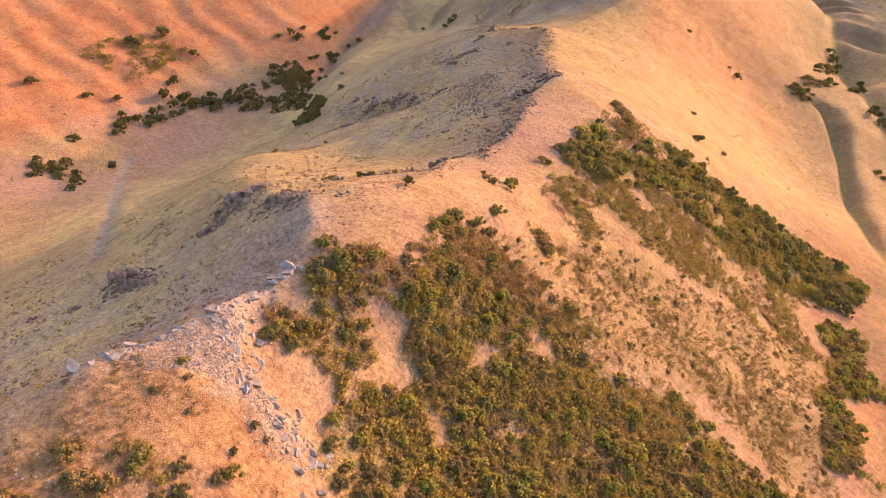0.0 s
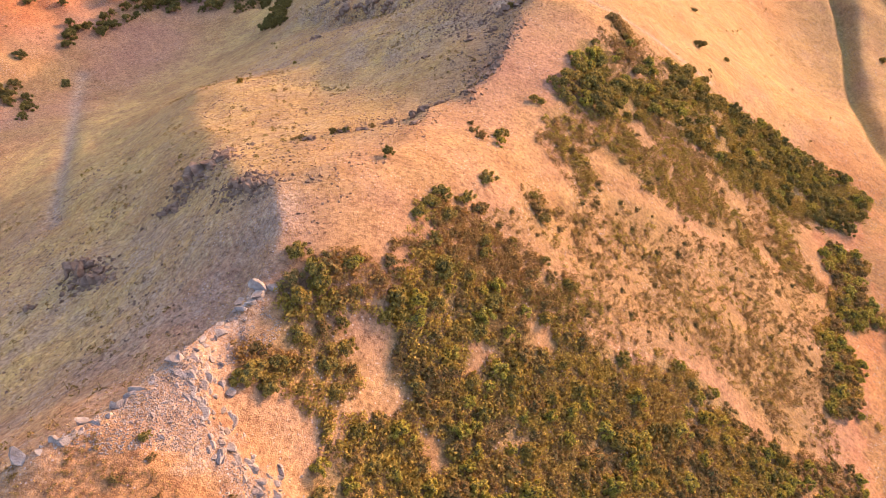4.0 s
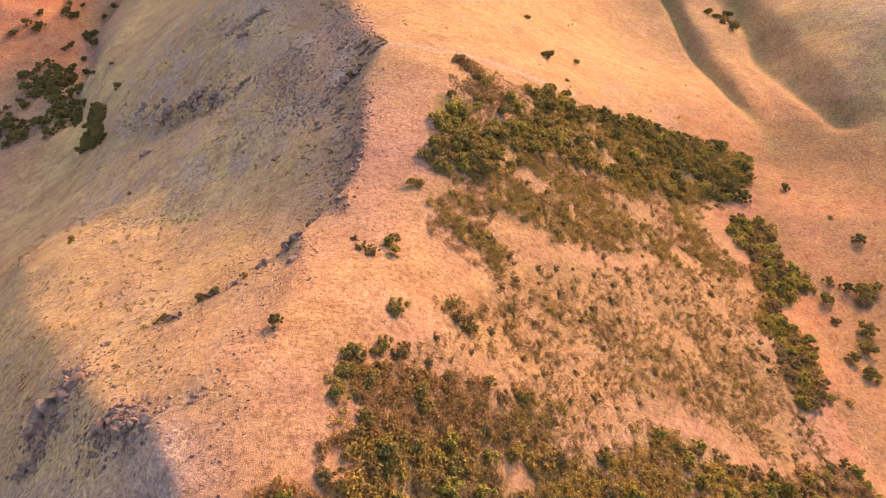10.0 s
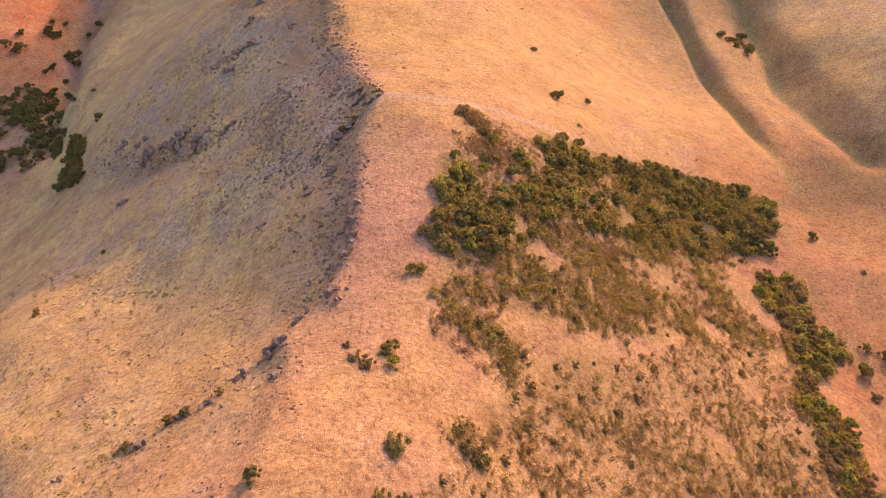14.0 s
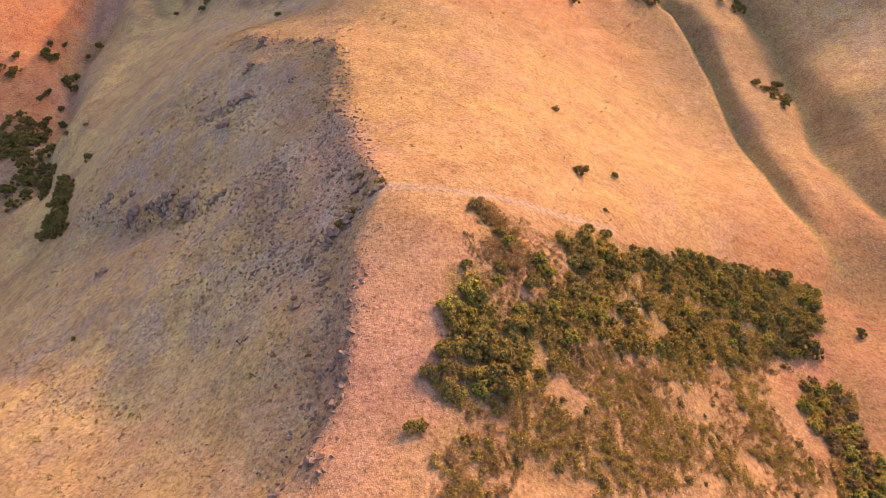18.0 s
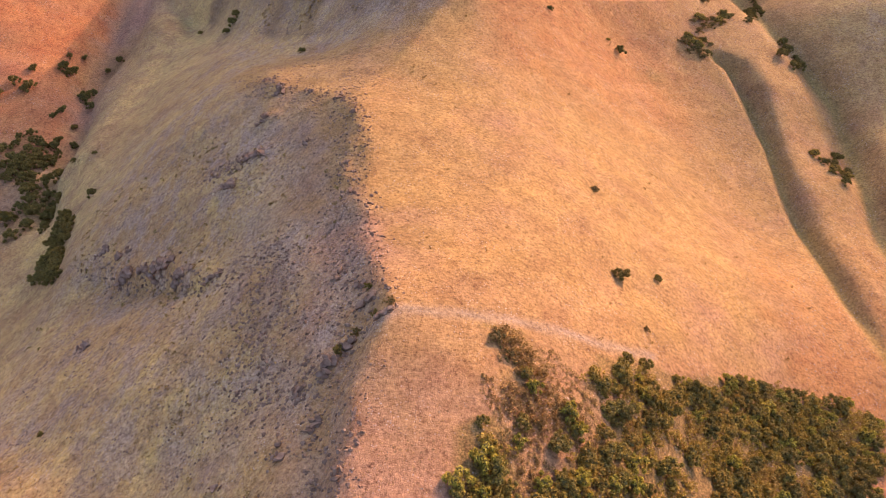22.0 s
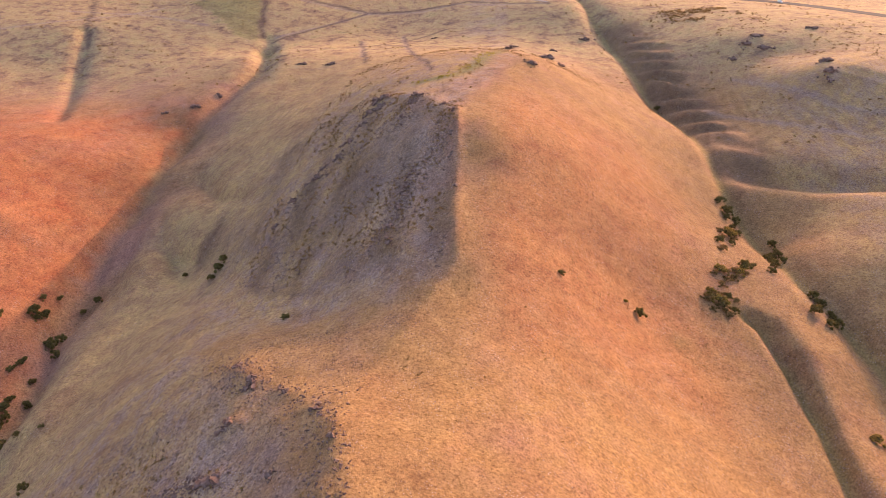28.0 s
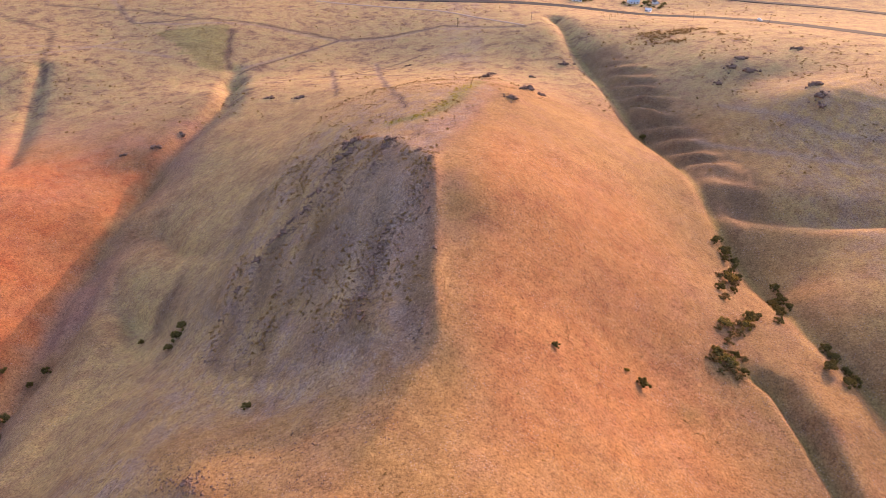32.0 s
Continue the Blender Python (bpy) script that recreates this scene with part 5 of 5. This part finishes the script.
# loose stones on the slopes
pebbles = [stone(40 + k, 0.65, 1) for k in range(4)]
q = band(15000, 81, -130, 0, -90, 300, lambda x, y: (x < side_of(y) + 3) & (fbm(x, y, 14, 3, 83) > 0.12 - 0.3 * step(y, 95, 140)))
scatter("loose_stones", pebbles, q, np.random.default_rng(82).uniform(0.16, 0.6, len(q)), CRAG_ROCK, "loose grey stones strewn over the shaded flank", 82, "stones")
q = band(6500, 84, -45, 130, -90, 320, lambda x, y: (x > side_of(y) - 2) & open_slope(x, y) & (fbm(x, y, 12, 3, 85) > 0.05))
scatter("loose_stones", pebbles, q, np.random.default_rng(86).uniform(0.1, 0.32, len(q)), ROCK, "small pale stones strewn over the sunlit slope", 86, "stones")
q = band(6500, 87, 100, 190, 20, 420)
scatter("loose_stones", pebbles, q, np.random.default_rng(88).uniform(0.12, 0.4, len(q)), ROCK, "small pale stones in and beside the gullies", 88, "stones")
q = thick(ROCK_FACE, 3200, 89, -0.5, 6)
scatter("scree", pebbles, q, np.random.default_rng(90).uniform(0.07, 0.3, len(q)), ROCK, "pale broken scree below the limestone rim", 90, "stones")


def along(lines, number, spread_, seed):
    """Random plan points strewn beside lines."""
    r = np.random.default_rng(seed)
    out = []
    for line in lines:
        p = np.array(line, float)
        seg = np.r_[0, np.cumsum(np.hypot(*np.diff(p, axis=0).T))]
        s = r.uniform(0, seg[-1], number)
        out.append(np.stack([np.interp(s, seg, p[:, 0]) + r.normal(0, spread_, number), np.interp(s, seg, p[:, 1]) + r.normal(0, spread_ * 0.7, number)], 1))
    return np.concatenate(out)


q = along(FAR_RIBS, 520, 6.5, 141)
q = q[q[:, 0] < side_of(q[:, 1]) - 4]
scatter("rubble", pebbles, q, np.random.default_rng(142).uniform(0.3, 1.0, len(q)) ** 1.5, CRAG_ROCK, "dark broken rock strewn along the ribs of the far hill", 142, "stones")
q = along(([(-22, 66), (-24, 110), (-30, 130), (-25, 150), (-34, 175)], [(-40, 120), (-48, 150), (-55, 180)], SADDLE_SPUR), 800, 5.0, 143)
scatter("rubble", pebbles, q[q[:, 0] < side_of(q[:, 1]) + 1], np.random.default_rng(144).uniform(0.3, 1.0, int((q[:, 0] < side_of(q[:, 1]) + 1).sum())) ** 1.5, CRAG_ROCK, "broken grey-brown rock below the crest", 144, "stones")
q = along(([(-66, 26), (-72, 8)], [(-84, -8), (-78, -13)], [(-53, 7), (-46, 6)], [(-138, 207), (-112, 187), (-95, 184), (-80, 176), (-60, 164)], [(-90, 225), (-73, 228)]), 260, 3.6, 145)
scatter("rubble", pebbles, q, np.random.default_rng(146).uniform(0.3, 1.1, len(q)) ** 1.4, CRAG_ROCK, "broken dark rock round the outcrops", 146, "stones")


def tuft(seed, blades):
    r = np.random.default_rng(seed)
    vs, fs = [], []
    for k in range(blades):
        a = r.uniform(0, 2 * math.pi)
        c, s = math.cos(a), math.sin(a)
        lean = r.uniform(0.3, 0.9)
        w = r.uniform(0.18, 0.4)
        vs += [(-s * w, c * w, -0.1), (s * w, -c * w, -0.1), (c * lean + s * w * 0.4, s * lean - c * w * 0.4, r.uniform(0.5, 1.0)), (c * lean - s * w * 0.4, s * lean + c * w * 0.4, r.uniform(0.5, 1.0))]
        fs.append([4 * k, 4 * k + 1, 4 * k + 2, 4 * k + 3])
    return np.array(vs), np.array(fs)


TUFTS = [tuft(200 + k, 4) for k in range(5)]
q = band(115000, 91, -60, 135, -95, 330, lambda x, y: (x > side_of(y) - 8) & open_slope(x, y) & (np.random.default_rng(5).random(len(x)) > 0.72 * step(y, 110, 180)))
scatter("grass_tufts", TUFTS, q, np.random.default_rng(92).uniform(0.06, 0.2, len(q)), WARM_GRASS, "dry golden grass tufts on the sunlit slope", 92, "grass")
q = band(48000, 93, -170, 0, -95, 330, lambda x, y: x < side_of(y))
scatter("grass_tufts", TUFTS, q, np.random.default_rng(94).uniform(0.12, 0.3, len(q)), GRASS, "pale dry grass tufts on the shaded flank", 94, "grass")
q = band(15000, 126, -135, 0, -20, 135, lambda x, y: (x < side_of(y)) & (x > side_of(y) - 105) & (fbm(x, y, 12, 3, 127) > -0.35))
scatter("golden_grass", TUFTS, q, np.random.default_rng(128).uniform(0.1, 0.24, len(q)), WARM_GRASS, "golden dry grass on the west side of the ridge", 128, "grass")
q = band(16000, 129, -140, -20, 135, 320, lambda x, y: (x < side_of(y)) & (fbm(x + 0.6 * y, y * 0.5, 16, 3, 130) > 0.05))
scatter("golden_grass", TUFTS, q, np.random.default_rng(131).uniform(0.12, 0.28, len(q)), WARM_GRASS, "yellow dry grass in streaks on the shaded flank", 131, "grass")
q = band(26000, 95, -120, 150, 330, 700)
scatter("grass_tufts", TUFTS, q, np.random.default_rng(96).uniform(0.2, 0.5, len(q)), GRASS, "dry grass tufts on the farther hill", 96, "grass")

# low dark heath on the shaded flanks and along the far gullies
q = band(3400, 97, -150, 0, -60, 250, lambda x, y: (x < side_of(y) - 1) & (fbm(x + 0.6 * y, y * 0.6, 18, 3, 98) > 0.12 + 0.2 * step(y, 15, 30) * step(115 - y, 0, 25)))
scatter("heath", CLUMPS, q, np.random.default_rng(99).uniform(0.4, 1.3, len(q)), LEAF_DRY, "low brown heath on the shaded flank", 99)
q = band(900, 101, -150, 0, -60, 250, lambda x, y: (x < side_of(y) - 1) & (fbm(x + 0.6 * y, y * 0.6, 22, 3, 102) > 0.25 + 0.2 * step(y, 15, 30) * step(115 - y, 0, 25)))
scatter("heath", CLUMPS, q, np.random.default_rng(103).uniform(0.5, 1.6, len(q)), LEAF_DARK, "low dark heath on the shaded flank", 103)
q = band(4500, 134, -122, -14, 318, 548, lambda x, y: inside(x, y, SHADED_HEATH_FACE) & (fbm(x * 1.0, y * 0.3, 9, 4, 135) > 0.12))
scatter("heath", CLUMPS, q, np.random.default_rng(136).uniform(0.5, 1.5, len(q)), LEAF_DRY, "brown heath in downhill ribs on the shaded face of the far hill", 136)
q = band(4200, 137, -122, -14, 318, 548, lambda x, y: inside(x, y, SHADED_HEATH_FACE) & (fbm(x * 1.0, y * 0.35, 8, 4, 138) > 0.3))
scatter("rubble", pebbles, q, np.random.default_rng(139).uniform(0.3, 1.1, len(q)), CRAG_ROCK, "dark broken rock in downhill ribs on the face of the far hill", 139, "stones")
q = band(2600, 104, -120, 60, 360, 760, lambda x, y: (x < side_of(y)) & (fbm(x, y, 24, 3, 105) > 0.2))
scatter("heath", CLUMPS, q, np.random.default_rng(106).uniform(0.6, 2.0, len(q)), LEAF_DRY, "brown heath and broken rock on the shaded side of the far hill", 106)
q = band(700, 107, -40, 120, 150, 620, lambda x, y: x > side_of(y) + 4)
scatter("heath", CLUMPS, q, np.random.default_rng(108).uniform(0.3, 1.1, len(q)), LEAF_DRY, "scattered small dark tussocks on the golden slope", 108)
q = band(1200, 109, 150, 330, 560, 940, lambda x, y: fbm(x, y, 30, 3, 110) > 0.25)
scatter("heath", CLUMPS, q, np.random.default_rng(111).uniform(0.8, 2.4, len(q)), LEAF_DRY, "brown scrub on the hill beyond the gully", 111)
q = band(800, 112, 165, 240, 840, 900)
scatter("heath", CLUMPS, q[fbm(q[:, 0], q[:, 1], 14, 2, 113) > 0.1], np.random.default_rng(114).uniform(1.0, 2.6, 800)[:int((fbm(q[:, 0], q[:, 1], 14, 2, 113) > 0.1).sum())], LEAF_DRY, "bushes on the far knoll near the road", 114)
q = band(500, 115, -60, 5, 528, 640, lambda x, y: to_line(x, y, [(-53, 536), (-36, 532), (-21, 559), (-8, 613)])[0] < 5)
scatter("green_brush", CLUMPS, q, np.random.default_rng(116).uniform(0.8, 2.0, len(q)), LEAF_BRIGHT, "fresh green brush in a shallow hollow", 116)


q = band(2600, 117, -520, 420, 680, 1250, lambda x, y: fbm(x, y, 60, 3, 118) > 0.0)
scatter("plain_scrub", CLUMPS, q, np.random.default_rng(119).uniform(0.8, 2.6, len(q)), LEAF_DRY, "small dark scrub dotted over the dry plain", 119)
q = band(700, 120, -420, -250, 90, 560, lambda x, y: fbm(x, y, 30, 3, 121) > 0.1)
scatter("hill_scrub", CLUMPS, q, np.random.default_rng(122).uniform(0.6, 1.8, len(q)), LEAF_DRY, "low scrub on the reddish hill", 122)
q = band(420, 123, -350, -305, 235, 305)
scatter("hill_brush", CLUMPS, q[fbm(q[:, 0], q[:, 1], 16, 2, 124) > 0.05], np.random.default_rng(125).uniform(1.5, 4.0, 420)[:int((fbm(q[:, 0], q[:, 1], 16, 2, 124) > 0.05).sum())], LEAF_OLIVE, "olive brush on the reddish hill", 125)


# ---- the plain: roads, houses, poles, vehicles ----
def ribbon(name, line, width, mat, lift, label, category):
    p = np.array(line, float)
    seg = np.r_[0, np.cumsum(np.hypot(*np.diff(p, axis=0).T))]
    s = np.arange(0, seg[-1], 6.0)
    x, y = np.interp(s, seg, p[:, 0]), np.interp(s, seg, p[:, 1])
    ker = np.ones(9) / 9
    x[4:-4], y[4:-4] = np.convolve(x, ker, "valid"), np.convolve(y, ker, "valid")
    tx, ty = np.gradient(x), np.gradient(y)
    l_ = np.hypot(tx, ty)
    nx_, ny_ = -ty / l_, tx / l_
    vs = []
    for off, dz in ((-width / 2 - 1.5, -1.2), (-width / 2, lift), (width / 2, lift), (width / 2 + 1.5, -1.2)):
        xx, yy = x + nx_ * off, y + ny_ * off
        vs.append(np.stack([xx, yy, height(x, y) + dz], 1))
    v = np.stack(vs, 1).reshape(-1, 3)
    n_ = len(x)
    f = np.array([[4 * i + j, 4 * i + j + 1, 4 * i + 5 + j, 4 * i + 4 + j] for i in range(n_ - 1) for j in range(3)])
    return tagged(new(name, mesh_from(name, v, f, mat)), label, category, kind="structure")


ROAD = [(-700, 1110), (-300, 1122), (-112, 1123), (2, 1122), (116, 1124), (200, 1100), (277, 1037), (338, 945), (394, 866), (520, 720), (700, 560)]
ribbon("road", ROAD, 12.0, ASPHALT, 1.0, "dark asphalt road across the plain", "road")
ribbon("road", [(300, 1260), (371, 1197), (424, 1153), (468, 1117), (505, 1076), (640, 960)], 10.0, ASPHALT, 1.0, "dark asphalt side road across the plain", "road")
ribbon("dirt_track", [(-214, 1095), (-108, 1083), (-41, 1065), (10, 1010), (52, 955)], 3.0, GRAVEL, 0.35, "pale gravel track across the dry plain", "track")


def box(bm, x0, x1, y0, y1, z0, z1, bev=0.0):
    r = bmesh.ops.create_cube(bm, size=1.0)
    bmesh.ops.scale(bm, vec=(x1 - x0, y1 - y0, z1 - z0), verts=r["verts"])
    bmesh.ops.translate(bm, vec=((x0 + x1) / 2, (y0 + y1) / 2, (z0 + z1) / 2), verts=r["verts"])
    if bev:
        bmesh.ops.bevel(bm, geom=list({e for v in r["verts"] for e in v.link_edges}), offset=bev, segments=2, affect="EDGES")


def bm_part(name, make, mat, parent, label=""):
    bm = bmesh.new()
    make(bm)
    me = bpy.data.meshes.new(name)
    bm.to_mesh(me)
    bm.free()
    me.materials.append(mat)
    return part(name, me, parent, label)


def gable(bm, w, d, z0, z1, over=0.4):
    pts_ = [(-w / 2 - over, -d / 2 - over, z0), (w / 2 + over, -d / 2 - over, z0), (w / 2 + over, 0, z1), (-w / 2 - over, 0, z1),
            (-w / 2 - over, d / 2 + over, z0), (w / 2 + over, d / 2 + over, z0)]
    top = [bm.verts.new(p) for p in pts_]
    low = [bm.verts.new((p[0], p[1], p[2] - 0.25)) for p in pts_]
    for a, b, c, d_ in ((0, 1, 2, 3), (3, 2, 5, 4)):
        bm.faces.new([top[a], top[b], top[c], top[d_]])
        bm.faces.new([low[d_], low[c], low[b], low[a]])
    for a, b in ((0, 1), (1, 2), (2, 5), (5, 4), (4, 3), (3, 0)):
        bm.faces.new([top[b], top[a], low[a], low[b]])


def house(x, y, turn, w, d, tall, roof, label):
    root = tagged(new("house"), label, "house", "houses by the road")
    root.matrix_basis = pose(x, y, ground_z(x, y) + 0.2, 0, 0, turn)

    def walls(bm):
        box(bm, -w / 2, w / 2, -d / 2, d / 2, -1.5, tall)
        for s in (-1, 1):
            a = [bm.verts.new(p) for p in ((s * w / 2, -d / 2, tall), (s * w / 2, d / 2, tall), (s * w / 2, 0, tall + d * 0.28))]
            bm.faces.new(a)
    bm_part("wall", walls, WHITE_PAINT, root)
    bm_part("roof", lambda bm: gable(bm, w, d, tall, tall + d * 0.3), roof, root)
    for k in range(3):
        u = -w / 2 + w * (k + 0.6) / 3.2
        if k == 1:
            bm_part("door", lambda bm: box(bm, u - 0.5, u + 0.5, -d / 2 - 0.06, -d / 2 + 0.04, 0, 2.1), POLE_WOOD, root)
        else:
            bm_part("window", lambda bm: box(bm, u - 0.7, u + 0.7, -d / 2 - 0.05, -d / 2 + 0.04, 1.0, 2.2), GLASS, root)


house(138, 1184, 8, 14, 9, 3.2, WHITE_PAINT, "white single-storey house with a pale roof by the road")
house(221, 1197, 12, 15, 10, 3.2, ROOF_METAL, "white single-storey house with a pale blue metal roof")
house(252, 1196, 100, 9, 7, 2.8, ROOF_DARK, "small white shed with a dark roof")
house(231, 1141, -25, 8, 6, 2.6, WHITE_PAINT, "small white outbuilding beside the yard trees")
for x, y, s in ((150, 1183, 7), (160, 1190, 6), (236, 1190, 9), (243, 1200, 8), (262, 1186, 8), (240, 1178, 7), (256, 1172, 6), (206, 1188, 6), (250, 1160, 6),
                (228, 1172, 5), (244, 1168, 5), (212, 1176, 5)):
    plant("dark", x, y, s, "trees round the houses")


def utility_pole(x, y, turn):
    root = tagged(new("utility_pole"), "weathered wooden utility pole with one crossarm", "pole", "utility poles")
    root.matrix_basis = pose(x, y, ground_z(x, y), 0, 0, turn)

    def shaft(bm):
        bmesh.ops.create_cone(bm, cap_ends=True, segments=10, radius1=0.17, radius2=0.11, depth=11.0, matrix=Matrix.Translation((0, 0, 4.5)))
    bm_part("shaft", shaft, POLE_WOOD, root)
    bm_part("crossarm", lambda bm: box(bm, -1.3, 1.3, 0.1, 0.24, 9.0, 9.2, 0.02), POLE_WOOD, root)
    for u in (-1.2, 0.0, 1.2):
        bm_part("insulator", lambda bm: bmesh.ops.create_cone(bm, cap_ends=True, segments=8, radius1=0.07, radius2=0.05, depth=0.25, matrix=Matrix.Translation((u, 0.17, 9.32))), WHITE_PAINT, root)


for x, y in ((147, 966), (239, 962), (322, 958), (60, 975), (-25, 990)):
    utility_pole(x, y, 10)


def vehicle(x, y, turn, w, l_, h, mat, name, label):
    root = tagged(new(name), label, "vehicle", "vehicles by the road")
    root.matrix_basis = pose(x, y, ground_z(x, y) + 1.05, 0, 0, turn)
    bm_part("body", lambda bm: box(bm, -l_ / 2, l_ / 2, -w / 2, w / 2, 0.35, h * 0.6, 0.12), mat, root)
    bm_part("cabin", lambda bm: box(bm, -l_ * 0.35, l_ * 0.2, -w / 2 + 0.1, w / 2 - 0.1, h * 0.6, h, 0.15), mat, root)
    bm_part("windscreen", lambda bm: box(bm, l_ * 0.2, l_ * 0.215, -w / 2 + 0.25, w / 2 - 0.25, h * 0.64, h * 0.94), GLASS, root)
    for sx in (-0.32, 0.32):
        for sy in (-1, 1):
            bm_part("wheel", lambda bm: bmesh.ops.create_cone(bm, cap_ends=True, segments=14, radius1=0.35, radius2=0.35, depth=0.24,
                    matrix=Matrix.Translation((sx * l_, sy * (w / 2 - 0.1), 0.35)) @ Matrix.Rotation(radians(90), 4, "X")), RUBBER, root)


vehicle(318, 976, -58, 2.3, 6.0, 2.7, WHITE_PAINT, "van", "white van standing on the road")
vehicle(229, 1128, -30, 2.0, 4.8, 1.7, WHITE_PAINT, "car", "white car parked beside the yard")
